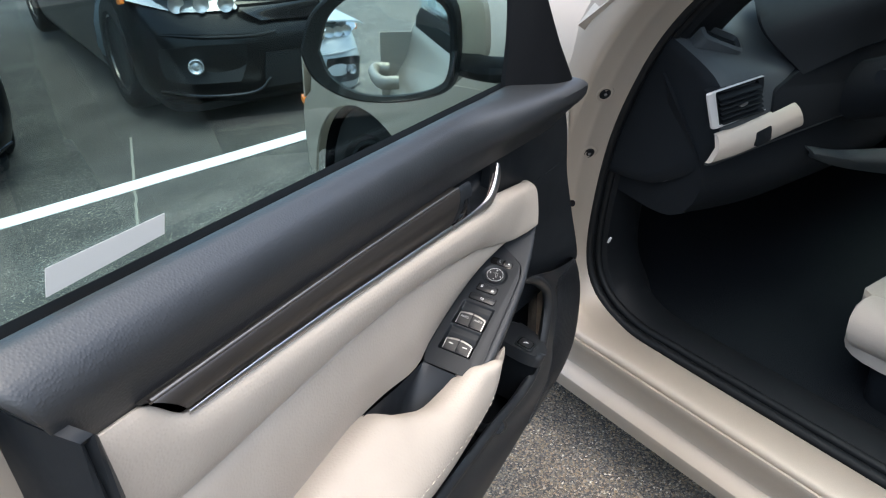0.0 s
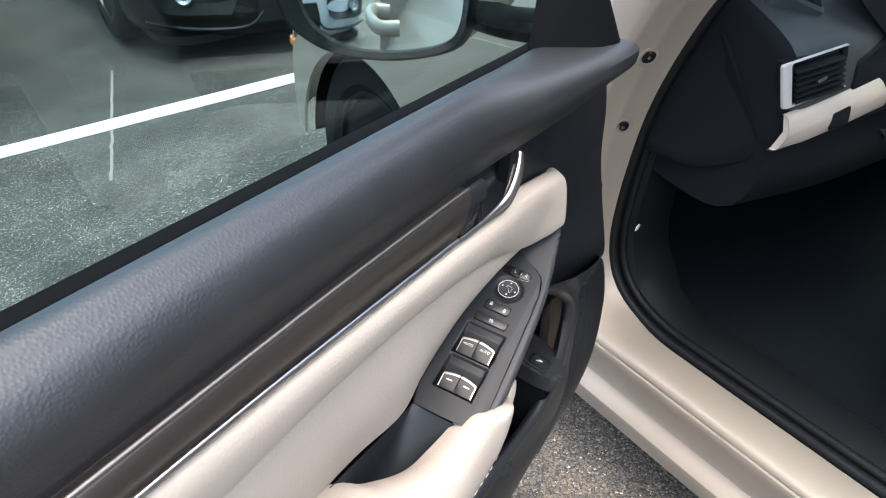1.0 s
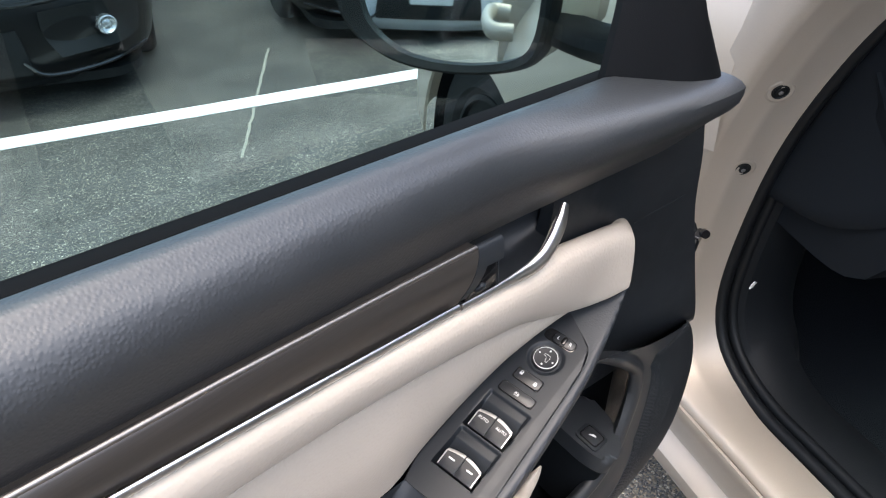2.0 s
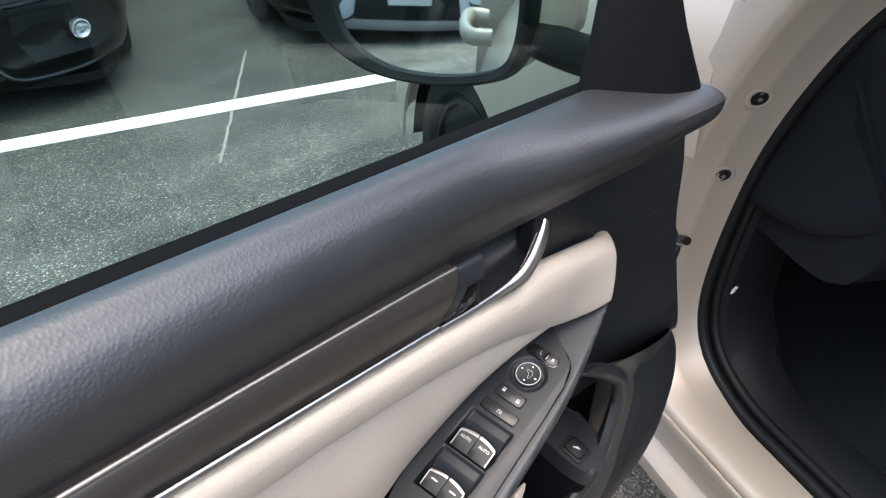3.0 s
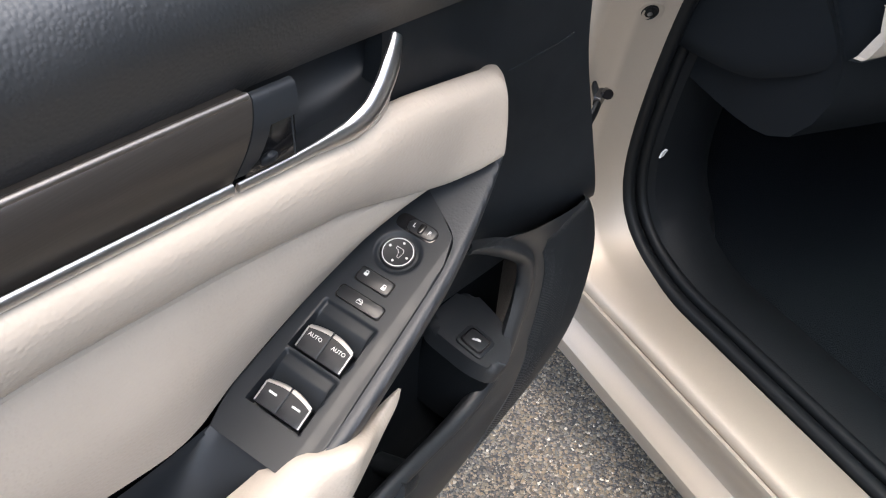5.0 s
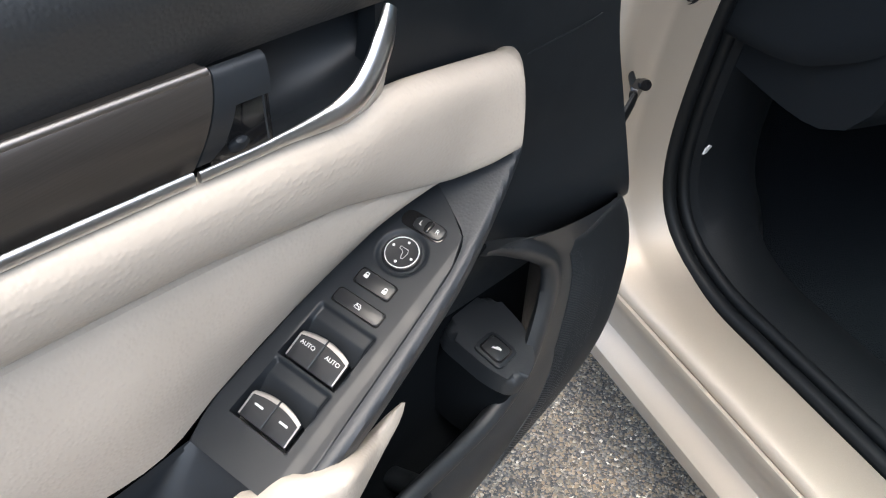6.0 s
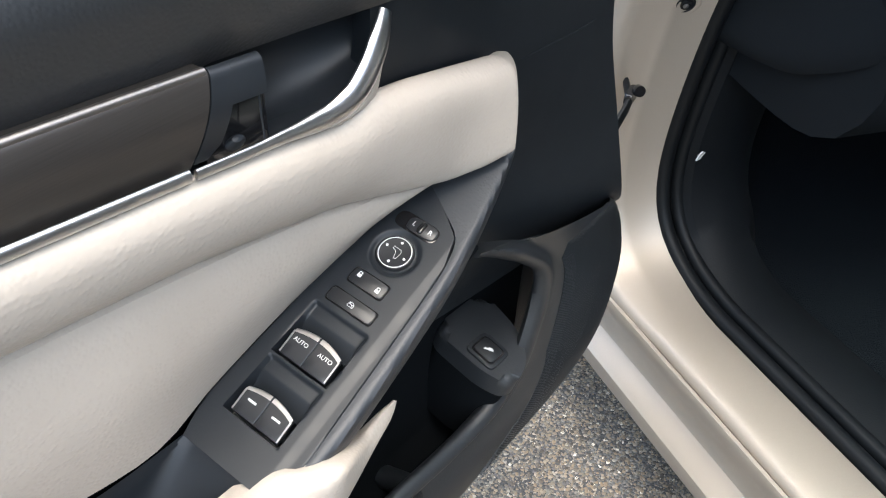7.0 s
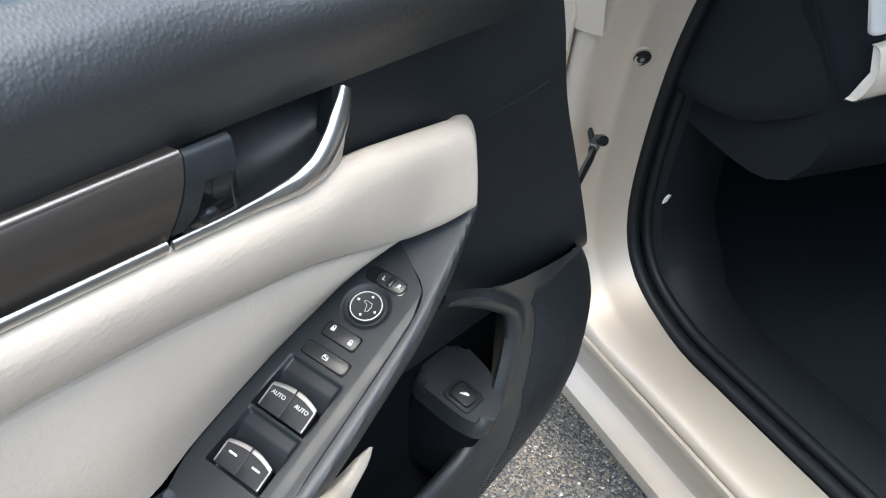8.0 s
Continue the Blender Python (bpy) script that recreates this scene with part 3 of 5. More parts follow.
def well(u, v, back, front, low, high, deep):
    """Depth of a finger scoop: upright walls beside it, its floor rising in one sweep to the front rim."""
    wide = 3.2
    if not (back < u < front and low < v < high):
        return 0.0
    side = ease((v - low) / wide) * ease((high - v) / (wide * 0.7))
    rise = ease((front - u) / (front - back) * 1.25)
    lip = ease((front - u) / 2.5)
    return -deep * side * max(rise, 0.22 * lip)


def plate_height(u, v):
    h = well(u, v, -95.5, -54.5, -23.8, 20.8, 14.0) + well(u, v, -139.0, -97.5, -24.2, 19.8, 14.0)
    r = math.hypot(u, v)
    if r < 18:
        h -= 2.4 * ease((18 - r) / 4.0)
    ridge = v + 28.5 + (u + 60) * -0.025
    if ridge < 0:
        h += max(-1.0, ridge * 0.16)
    return h


us = np.concatenate([np.linspace(-165.5, -141, 14), np.linspace(-139.5, -52, 90), np.linspace(-50, -20, 16), np.linspace(-19, 20, 40), np.linspace(22, 57, 20)])
grid = []
for u in us:
    vl = np.interp(u, LEFT_U, LEFT_V)
    vr = np.interp(u, [-166, -131, -100, -60, -20, 10, 31, 43, 53, 58], [-44, -43.5, -41, -38.4, -35.5, -32.5, -25.5, -9, 8, 19])
    grid.append([on_plate(u, v, plate_height(u, v) + (0.9 if 0 < k < 69 else -0.4)) for k, v in enumerate(np.linspace(vr, vl, 70))])
plate = dpart("switch_plate", sheet(np.array(grid)), "plate", label="dark grey plate with window and mirror switches", angle=50)


def on_pl(u, v, h=0.0, turn=0.0):
    return PL @ pose(u / 1000, v / 1000, h / 1000, 0, 0, turn)


# window switch caps with bright front edges
def window_switch(rear, front, va, vb, text, outer):
    """A rocker cap from va to vb; its front edge bows forward towards the middle of the pair; outer: the side of its bright flank."""
    mid = (va + vb) / 2 - outer * abs(va - vb) / 2
    bow = lambda v: front - 3.8 * ((v - mid) / 18.0) ** 2
    vs = [va, va + (vb - va) * 0.03, va + (vb - va) * 0.35, va + (vb - va) * 0.68, va + (vb - va) * 0.97, vb]
    prof = ((0.0, -3.0), (0.012, 0.75), (0.04, 1.05), (0.45, 2.2), (0.8, 3.25), (0.93, 3.55), (0.985, 3.2), (1.0, 2.4), (1.0, -8.0))
    at = lambda v, f, h, k: on_plate(rear + (bow(v) - rear) * f, v, h - (0.35 if k in (0, 5) else 0))
    cap = dpart("window_switch", sheet(np.array([[at(v, f, h, k) for f, h in prof] for k, v in enumerate(vs)]), np.array(PL.to_3x3() @ Vector((0, 0, -0.003)))), "key", plate, angle=30)
    fine = np.linspace(va + (vb - va) * 0.03, va + (vb - va) * 0.97, 14)
    band = [[on_plate(rear + (bow(v) - rear) * f, v, h + 0.12) for f, h in ((0.84, 3.33), (0.93, 3.55), (0.985, 3.2), (1.004, 2.4))] for v in fine]
    bm = sheet(np.array(band), np.array(PL.to_3x3() @ Vector((0, 0, -0.0003))))
    v = vb if abs(vb - mid) > abs(va - mid) else va
    a, b = v + outer * 0.1, v - outer * 1.0
    flank = [[on_plate(rear + (bow(a) - rear) * f, q, h + 0.14) for q in (a, (a * 2 + b) / 3, b)] for f, h in ((0.03, 0.95), (0.45, 2.2), (0.8, 3.25), (0.9, 3.5))]
    sheet(np.array(flank), np.array(PL.to_3x3() @ Vector((0, 0, -0.0003))), bm)
    dpart("bright_edge", bm, "chrome", plate, "bright chrome edge")
    face = on_pl((rear + front) / 2 + 0.2, (va + vb) / 2 + outer * 0.3, 2.62, -90) @ pose(0, 0, 0, 7, 0, 0)
    m = Matrix.Translation((-0.42, -0.07, 0)) @ face
    if text == "-":
        dpart("mark", slab(rect(0.0062, 0.0013), face, 0, 0.0003), "white", plate)
    else:
        lettering("lettering", text, 0.0039, m @ pose(0, 0.0012, 0.0001), "white", plate)
    return cap


window_switch(-94.5, -73.2, 16.2, -1.4, "AUTO", 1)
window_switch(-94.5, -73.2, -1.7, -20.6, "AUTO", -1)
window_switch(-137.5, -117.8, 14.8, -2.8, "-", 1)
window_switch(-137.5, -117.8, -3.1, -21.6, "-", -1)

# mirror dial
bm = lathe([(0.0125, -0.003), (0.0125, 0.0006), (0.0119, 0.0016), (0.0108, 0.0018), (0.0102, 0.0016), (0.002, 0.0016)], on_pl(0, 0, 0), 40)
dial = dpart("mirror_dial", bm, "key", plate, "black round mirror dial")
bm = tube([on_plate(11.0 * math.cos(a), 11.0 * math.sin(a), 1.75) for a in np.linspace(0, 2 * math.pi, 25)], 0.00033, 60, 6)
dpart("dial_ring", bm, "white", plate, "thin white ring")
for du, dv in ((1.5, 7.6), (8.0, 0.2), (-0.8, -8.0), (-7.4, -0.5)):
    dpart("dial_dot", lathe([(0.0009, 0.0015), (0.0009, 0.002)], on_pl(du, dv, 0), 12), "white", plate)
icon = [(3.6, 3.0), (3.4, -2.6), (1.2, -3.8), (-3.6, -3.2), (-3.9, -1.6), (0.2, -0.4), (1.6, 1.2), (1.8, 3.0)]
bm = bmesh.new()
for a, b in zip(icon, icon[1:] + icon[:1]):
    tube([on_plate(a[0], a[1], 1.8), on_plate(b[0], b[1], 1.8)], 0.00016, 3, 6, bm)
dpart("mirror_mark", bm, "white", plate)

# left and right selector
bm = slab(rounded(rect(0.0125, 0.033, 0.0237, 0.0), 0.006, 6), PL, 0.0, 0.0013, 0.0004)
dpart("selector_frame", bm, "gloss_black", plate)
bm = slab(rounded(rect(0.0102, 0.0225, 0.0237, -0.0042), 0.005, 6), PL, 0.001, 0.0028, 0.0009)
sel = dpart("mirror_selector", bm, "key", plate, "black sliding mirror selector")
dpart("selector_grip", slab(rounded(rect(0.0085, 0.0042, 0.0237, -0.004), 0.0015), PL, 0.002, 0.0043, 0.0012), "gloss_black", plate)
OFF = Matrix.Translation((-0.42, -0.07, 0))
lettering("letter", "L", 0.0048, OFF @ on_pl(23.7, 2.2, 2.9, -90), "white", plate)
lettering("letter", "R", 0.0048, OFF @ on_pl(23.7, -10.6, 2.9, -90), "white", plate)


# lock switch and window lock
def flat_switch(name, u, v, w, h, label, tall=1.9):
    dpart("switch_gap", slab(rounded(rect(h + 0.002, w + 0.002, u / 1000, v / 1000), 0.003, 5), PL, -0.0005, 0.0011), "gloss_black", plate)
    return dpart(name, slab(rounded(rect(h, w, u / 1000, v / 1000), 0.0025, 5), PL, 0.0, tall / 1000, 0.0009, seg=3), "key", plate, label)


lock = flat_switch("lock_switch", -27.2, 0, 0.0265, 0.0105, "black door lock switch")
for u, v in ((-25.6, 8.2), (-28.2, -8.2)):
    dpart("lock_mark", slab(rect(0.0022, 0.003, u / 1000 - 0.0006, v / 1000), PL, 0.0018, 0.0021), "white", plate)
    dpart("lock_mark", tube([on_plate(u + 0.5, v - 1.0, 2.0), on_plate(u + 1.9, v - 0.9, 2.0), on_plate(u + 1.9, v + 0.9, 2.0), on_plate(u + 0.5, v + 1.0, 2.0)], 0.0003, 10, 6), "white", plate)
wl = flat_switch("window_lock_switch", -45.3, -1.0, 0.035, 0.0092, "black rear window lock switch", 2.2)
bm = bmesh.new()
win = [(-47.0, 1.2), (-47.0, -3.0), (-45.2, -3.0), (-43.8, -1.8), (-43.8, 0.0), (-45.2, 1.2)]
for a, b in zip(win, win[1:] + win[:1]):
    tube([on_plate(a[0], a[1], 2.25), on_plate(b[0], b[1], 2.25)], 0.0002, 3, 6, bm)
tube([on_plate(-45.2, 1.2, 2.25), on_plate(-45.2, -3.0, 2.25)], 0.0002, 3, 6, bm)
tube([on_plate(-46.8, -3.0, 2.25), on_plate(-43.8, 1.0, 2.25)], 0.0002, 3, 6, bm)
dpart("window_mark", bm, "white", plate)

# grab cup behind the plate
rim_in = [on_plate(-164, 27, -0.6), (-0.115, 0.013, 0.606), (-0.16, 0.013, 0.612), (-0.205, 0.012, 0.62)]
rim_out = [on_plate(-164, -40, -0.6), (-0.095, -0.041, 0.588), (-0.135, -0.028, 0.584), (-0.2, 0.006, 0.614)]
floor_in = [(p[0], p[1] - 0.006, p[2] - d) for p, d in zip(rim_in, (0.003, 0.036, 0.042, 0.004))]
floor_out = [(p[0], p[1] + 0.006, p[2] - d) for p, d in zip(rim_out, (0.003, 0.034, 0.035, 0.004))]
dpart("grab_cup", skin([rim_in, floor_in, floor_out, rim_out], 24, 24, (0, 0, -0.004)), "plate", label="black grab cup in the armrest")

# beige armrest pad that ends in a narrow horn
top = [(-0.54, 0.014, 0.602), (-0.33, 0.018, 0.609), (-0.212, 0.012, 0.6205), (-0.175, -0.008, 0.606), (-0.129, -0.031, 0.592), (-0.09, -0.0405, 0.5955), on_plate(-150, -33, 2.2), on_plate(-139, -46, 2.2), on_plate(-124, -54, -2), (0.0105, -0.0545, 0.5785), (0.0295, -0.052, 0.5785), (0.0445, -0.0495, 0.5745)]
A = [[(p[0] - 0.004 * w, p[1] + 0.016 * w, p[2] - 0.008 * v) for p, w, v in zip(top, (1, 1, 1, 1, 1, 1, 1, 1, 0.8, 0.4, 0.2, 0.05), (1, 1, 1, 1, 1, 1, 1, 0.7, 0.5, 0.5, 0.3, 0.05))], top]
for dy, dz in ((-0.011, 0.001), (-0.021, -0.009)):
    A.append([(p[0], p[1] + dy * w, p[2] + dz * w) for p, w in zip(top, (3, 3, 3, 2.4, 1.7, 1.3, 1, 0.7, 0.45, 0.26, 0.13, 0.03))])
A.append([(-0.54, -0.07, 0.572), (-0.33, -0.07, 0.558), (-0.212, -0.07, 0.55), (-0.175, -0.07, 0.546), (-0.129, -0.07, 0.5445), (-0.09, -0.07, 0.545), (-0.056, -0.0705, 0.547), (-0.045, -0.071, 0.549), (-0.03, -0.0705, 0.5555), (0.0165, -0.0595, 0.5655), (0.036, -0.0545, 0.5685), (0.0465, -0.0499, 0.5725)])
A.append([(-0.54, -0.058, 0.53), (-0.33, -0.058, 0.515), (-0.212, -0.058, 0.51), (-0.175, -0.058, 0.507), (-0.129, -0.057, 0.506), (-0.09, -0.055, 0.508), (-0.056, -0.054, 0.514), (-0.045, -0.053, 0.52), (-0.03, -0.053, 0.534), (0.014, -0.052, 0.558), (0.035, -0.0505, 0.565), (0.046, -0.049, 0.5715)])
A.append([(-0.54, -0.02, 0.52), (-0.33, -0.02, 0.508), (-0.212, -0.02, 0.505), (-0.175, -0.02, 0.5), (-0.129, -0.02, 0.5), (-0.09, -0.02, 0.5), (-0.056, -0.02, 0.508), (-0.045, -0.022, 0.515), (-0.03, -0.03, 0.532), (0.008, -0.044, 0.562), (0.031, -0.047, 0.568), (0.0452, -0.0485, 0.5725)])
armrest = dpart("armrest_pad", skin(A, 80, 30), "beige", label="padded beige armrest with stitched edge", angle=75)
seam = curve([(-0.5, -0.0715, 0.568), (-0.33, -0.0715, 0.558), (-0.212, -0.0715, 0.55), (-0.129, -0.0715, 0.5445), (-0.056, -0.0718, 0.547), (-0.02, -0.0675, 0.55)], 82)
bm = bmesh.new()
for i in range(0, 80, 2):
    tube([seam[i], seam[i + 1]], 0.00045, 3, 6, bm)
dpart("stitching", bm, "stitch", armrest, "row of beige stitches")

# front panel between handle and hinge edge
FP = [[(0.084, -0.012, 0.838), (0.13, -0.012, 0.845), (0.2, -0.012, 0.845), (0.292, -0.036, 0.835)],
      [(0.078, -0.014, 0.80), (0.14, -0.012, 0.8), (0.22, -0.012, 0.795), (0.305, -0.036, 0.79)],
      [(0.07, -0.004, 0.74), (0.16, -0.006, 0.73), (0.25, -0.012, 0.72), (0.328, -0.03, 0.72)],
      [(0.1, 0.016, 0.66), (0.19, 0.006, 0.65), (0.28, -0.008, 0.64), (0.358, -0.03, 0.64)],
      [(0.12, 0.02, 0.57), (0.22, 0.0, 0.572), (0.32, -0.02, 0.558), (0.384, -0.0345, 0.549)],
      [(0.14, 0.022, 0.51), (0.24, 0.014, 0.5), (0.34, 0.0, 0.5), (0.425, -0.012, 0.5)]]
dpart("front_panel", skin(FP, 30, 40, (0.0, 0.012, 0)), "black", label="smooth black front panel")

dpart("panel_seam", tube([(0.222, -0.0155, 0.7395), (0.25, -0.018, 0.7395), (0.28, -0.0225, 0.7405), (0.3, -0.0278, 0.7447)], 0.0005, 24, 6), "plate", label="thin moulded seam")

# Unseen sheet added below the plate to keep light out of the pocket.
dpart("pocket_light_stop", sheet(np.array([[on_plate(u, v, -32) for v in (-30, 0, 30, 60)] for u in (-300, -166, -80, 0, 50)]), (0, 0, -0.003)), "pocket", label="added sheet under the armrest that stops light")

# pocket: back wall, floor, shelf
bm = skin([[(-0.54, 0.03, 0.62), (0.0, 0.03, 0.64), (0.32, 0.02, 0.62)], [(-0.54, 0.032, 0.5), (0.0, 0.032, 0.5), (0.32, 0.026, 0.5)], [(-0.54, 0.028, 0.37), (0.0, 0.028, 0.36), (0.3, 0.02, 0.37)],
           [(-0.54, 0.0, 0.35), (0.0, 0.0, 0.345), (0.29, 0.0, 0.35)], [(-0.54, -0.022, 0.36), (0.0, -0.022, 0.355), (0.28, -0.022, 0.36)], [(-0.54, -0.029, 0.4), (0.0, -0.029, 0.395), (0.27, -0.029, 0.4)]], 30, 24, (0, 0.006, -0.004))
dpart("door_pocket", bm, "pocket", label="door pocket with its shade put into the black")
SH = frame_of((0.19, -0.002, 0.4795), (0.985, 0.0, -0.1), (0.0, 1.0, 0.3))
ledge = [(-0.015, 0.03), (-0.014, -0.03), (-0.004, -0.056), (0.028, -0.05), (0.05, -0.022), (0.058, 0.03)]
bm = slab([tuple(p) for p in rounded(ledge, 0.018, 6)], SH, -0.022, -0.0008, 0.009, seg=6)
shelf = dpart("pocket_shelf", bm, "lip", label="raised ledge that carries the boot release")
# Dark block added for the shade below the ledge.
dpart("shelf_shade_block", slab([(x * 0.94, y * 0.94 + 0.001) for x, y in rounded(ledge, 0.018, 6)], SH, -0.1, -0.006), "pocket", shelf, "added block under the ledge, coloured as its shade")
RB = SH @ pose(0.006, -0.018, 0.0015)
btn = dpart("boot_release_frame", slab(rounded(rect(0.029, 0.031), 0.006, 5), RB, -0.003, 0.0, 0.0012), "black", label="raised square frame")
dpart("boot_release_gap", slab(rounded(rect(0.0225, 0.0245), 0.005, 5), RB, -0.002, 0.0003), "gloss_black", btn)
dpart("boot_release_button", slab(rounded(rect(0.019, 0.021), 0.004, 5), RB, -0.002, 0.0013, 0.0009, seg=3), "key", btn, "square boot release button")
mark = [(-0.0045, -0.001), (-0.0035, 0.0008), (-0.001, 0.001), (0.0005, 0.0022), (0.0025, 0.002), (0.0045, 0.0006), (0.0045, -0.001)]
dpart("car_mark", slab(mark, RB @ pose(0, 0, 0, 0, 0, -62), 0.0012, 0.0016), "white", btn)
bm = tube([(0.05, -0.036, 0.425), (0.075, -0.03, 0.405), (0.1, -0.012, 0.37), (0.1, 0.026, 0.355)], 0.011, 20, 12)
dpart("pocket_web", bm, "black")

# lower lip: a rounded rim round the pocket's mouth, and the loudspeaker grille beside it
CREST = [(0.163, 0.612), (0.188, 0.604), (0.22, 0.578), (0.244, 0.552), (0.253, 0.526), (0.249, 0.5), (0.239, 0.474), (0.227, 0.447), (0.211, 0.431), (0.19, 0.42), (0.155, 0.416), (0.115, 0.419), (0.03, 0.43), (-0.2, 0.442), (-0.54, 0.443)]
MOUTH = [(0.166, 0.602), (0.192, 0.588), (0.221, 0.564), (0.239, 0.545), (0.243, 0.524), (0.239, 0.501), (0.23, 0.479), (0.218, 0.454), (0.203, 0.439), (0.185, 0.429), (0.155, 0.4245), (0.115, 0.4275), (0.03, 0.4385), (-0.2, 0.4505), (-0.54, 0.4515)]
OUT = [(0.366, 0.549), (0.38, 0.536), (0.393, 0.514), (0.402, 0.49), (0.4095, 0.462), (0.4105, 0.432), (0.403, 0.395), (0.386, 0.365), (0.352, 0.346), (0.3, 0.338), (0.24, 0.337), (0.17, 0.335), (0.05, 0.329), (-0.2, 0.322), (-0.54, 0.32)]
crest, mouth, out = (spline(p, 141) for p in (CREST, MOUTH, OUT))


def lip_at(i, f, y):
    """A point of the lip: f runs from the rim's crest to the outer edge."""
    q = crest[i] + (out[i] - crest[i]) * f
    return (q[0], y, q[1])


FACE = ((0.0, -0.0415), (0.035, -0.0405), (0.07, -0.0375), (0.11, -0.035), (0.18, -0.0355), (0.35, -0.0395), (0.6, -0.0415), (0.85, -0.0395), (0.96, -0.0365), (1.0, -0.03), (1.0, -0.015), (0.995, 0.02))
rows = []
for i in range(141):
    m, c = mouth[i], crest[i]
    k = ease(i / 14)  # the rim thins out towards its tip
    away = (out[i] - c) / np.linalg.norm(out[i] - c)
    deep, mid = m + away * 0.046 * k, m + away * 0.016 * k  # the pocket widens behind its rim
    wall = [(deep[0], -0.014, deep[1]), (mid[0], -0.022, mid[1]), (m[0], -0.031, m[1]), (m[0] * 0.75 + c[0] * 0.25, -0.0375, m[1] * 0.75 + c[1] * 0.25), (m[0] * 0.4 + c[0] * 0.6, -0.0408, m[1] * 0.4 + c[1] * 0.6)]
    line = wall + [lip_at(i, f, y) for f, y in FACE]
    rows.append(curve([(p[0], p[1] + 0.012 * (1 - k) * (p[1] < 0) * max(0.0, 1 - max(n - 5, 0) / 5), p[2]) for n, p in enumerate(line)], 60))
dpart("pocket_lip", sheet(np.array(rows)), "lip", label="black lower lip of the door pocket", angle=60)
start = np.interp(np.arange(141), [4, 12, 22, 32, 70, 85, 100, 112], [0.93, 0.66, 0.32, 0.2, 0.26, 0.4, 0.62, 0.9])
grille = []
for k, i in enumerate(np.linspace(4, 110, 330)):
    a, w = int(i), i - int(i)
    f0 = start[a] * (1 - w) + start[a + 1] * w
    line = []
    for f in np.linspace(f0, 0.95, 9):
        y = np.interp(f, [0.11, 0.18, 0.35, 0.6, 0.85, 0.96], [-0.035, -0.0355, -0.0395, -0.0415, -0.0395, -0.0365])
        p, q = np.array(lip_at(a, f, y)), np.array(lip_at(a + 1, f, y))
        line.append(p * (1 - w) + q * w + np.array([0, -0.0022 - (0.0008 if k % 2 else 0.0) + (0.0018 if f in (f0, 0.95) else 0), 0]))
    grille.append(line)
dpart("speaker_grille", sheet(np.array(grille), (0, 0.004, 0)), "lip", label="fine ribbed loudspeaker grille")

bm = skin([[(-0.546, -0.03, 0.872), (-0.546, -0.04, 0.81), (-0.546, -0.03, 0.765), (-0.54, -0.012, 0.7), (-0.532, -0.02, 0.61), (-0.532, -0.056, 0.55), (-0.532, -0.04, 0.45), (-0.532, -0.02, 0.3)],
           [(-0.556, -0.04, 0.885), (-0.555, -0.044, 0.81), (-0.555, -0.04, 0.76), (-0.55, -0.034, 0.7), (-0.55, -0.034, 0.61), (-0.55, -0.045, 0.55), (-0.55, -0.035, 0.45), (-0.55, -0.02, 0.3)],
           [(-0.568, -0.012, 0.9), (-0.562, -0.012, 0.81), (-0.561, -0.012, 0.76), (-0.56, -0.01, 0.7), (-0.56, -0.01, 0.61), (-0.56, -0.012, 0.55), (-0.56, -0.01, 0.45), (-0.56, 0.0, 0.3)],
           [(-0.568, 0.03, 0.905), (-0.562, 0.034, 0.81), (-0.561, 0.034, 0.76), (-0.56, 0.034, 0.7), (-0.56, 0.034, 0.61), (-0.56, 0.034, 0.55), (-0.56, 0.034, 0.45), (-0.56, 0.034, 0.3)]], 40, 18, (0.01, 0.0, 0))
dpart("rear_trim", bm, "black", label="black rear edge of the trim")
# painted door shell behind the trim
def shell_row(x):
    return [(x, 0.04, 0.30), (x, 0.09, 0.292), (x, 0.118, 0.36), (x, 0.128, 0.5), (x, 0.124, 0.65), (x, 0.098, 0.76), (x, 0.06, 0.83), (x, 0.042, belt_z(x) - 0.05), (x, 0.024, belt_z(x) - 0.03)]


rows = [shell_row(x) for x in (-0.6, -0.4, -0.2, 0.0, 0.2)] + [[(x + dx, y, z) for (x, y, z), dx in zip(shell_row(0.3), (0.1, 0.12, 0.135, 0.1, 0.06, 0.02, -0.02, -0.03, -0.03))]]
dpart("door_shell", skin(rows, 40, 30, (0, -0.012, 0.0)), "paint", label="champagne painted outer door skin")
rows = [[(x, y, z) for z in (0.3, 0.5, 0.7, 0.885)] for x, y in ((-0.556, 0.03), (-0.585, 0.034), (-0.598, 0.045), (-0.604, 0.07), (-0.602, 0.11), (-0.598, 0.125))]
dpart("door_edge", skin(rows, 20, 8, (0.012, 0, 0)), "paint", label="painted rear edge of the door")
rows = [[(0.40, 0.12, 0.31), (0.43, 0.12, 0.42), (0.395, 0.11, 0.56), (0.31, 0.08, 0.8)], [(0.395, 0.03, 0.31), (0.425, 0.03, 0.42), (0.39, 0.03, 0.56), (0.3, 0.03, 0.8)]]
dpart("hinge_edge", skin(rows, 20, 6, (-0.01, 0, 0)), "paint", label="painted hinge edge of the door")
bm = skin([[(-0.6, 0.036, 0.30), (-0.1, 0.036, 0.3), (0.38, 0.036, 0.31)], [(-0.6, 0.036, 0.6), (-0.1, 0.036, 0.6), (0.37, 0.034, 0.6)], [(-0.6, 0.03, 0.925), (-0.1, 0.03, 0.9), (0.26, 0.03, 0.87)]], 12, 12, (0, 0.004, 0))
dpart("inner_sheet", bm, "black", label="black inner sheet behind the trim")
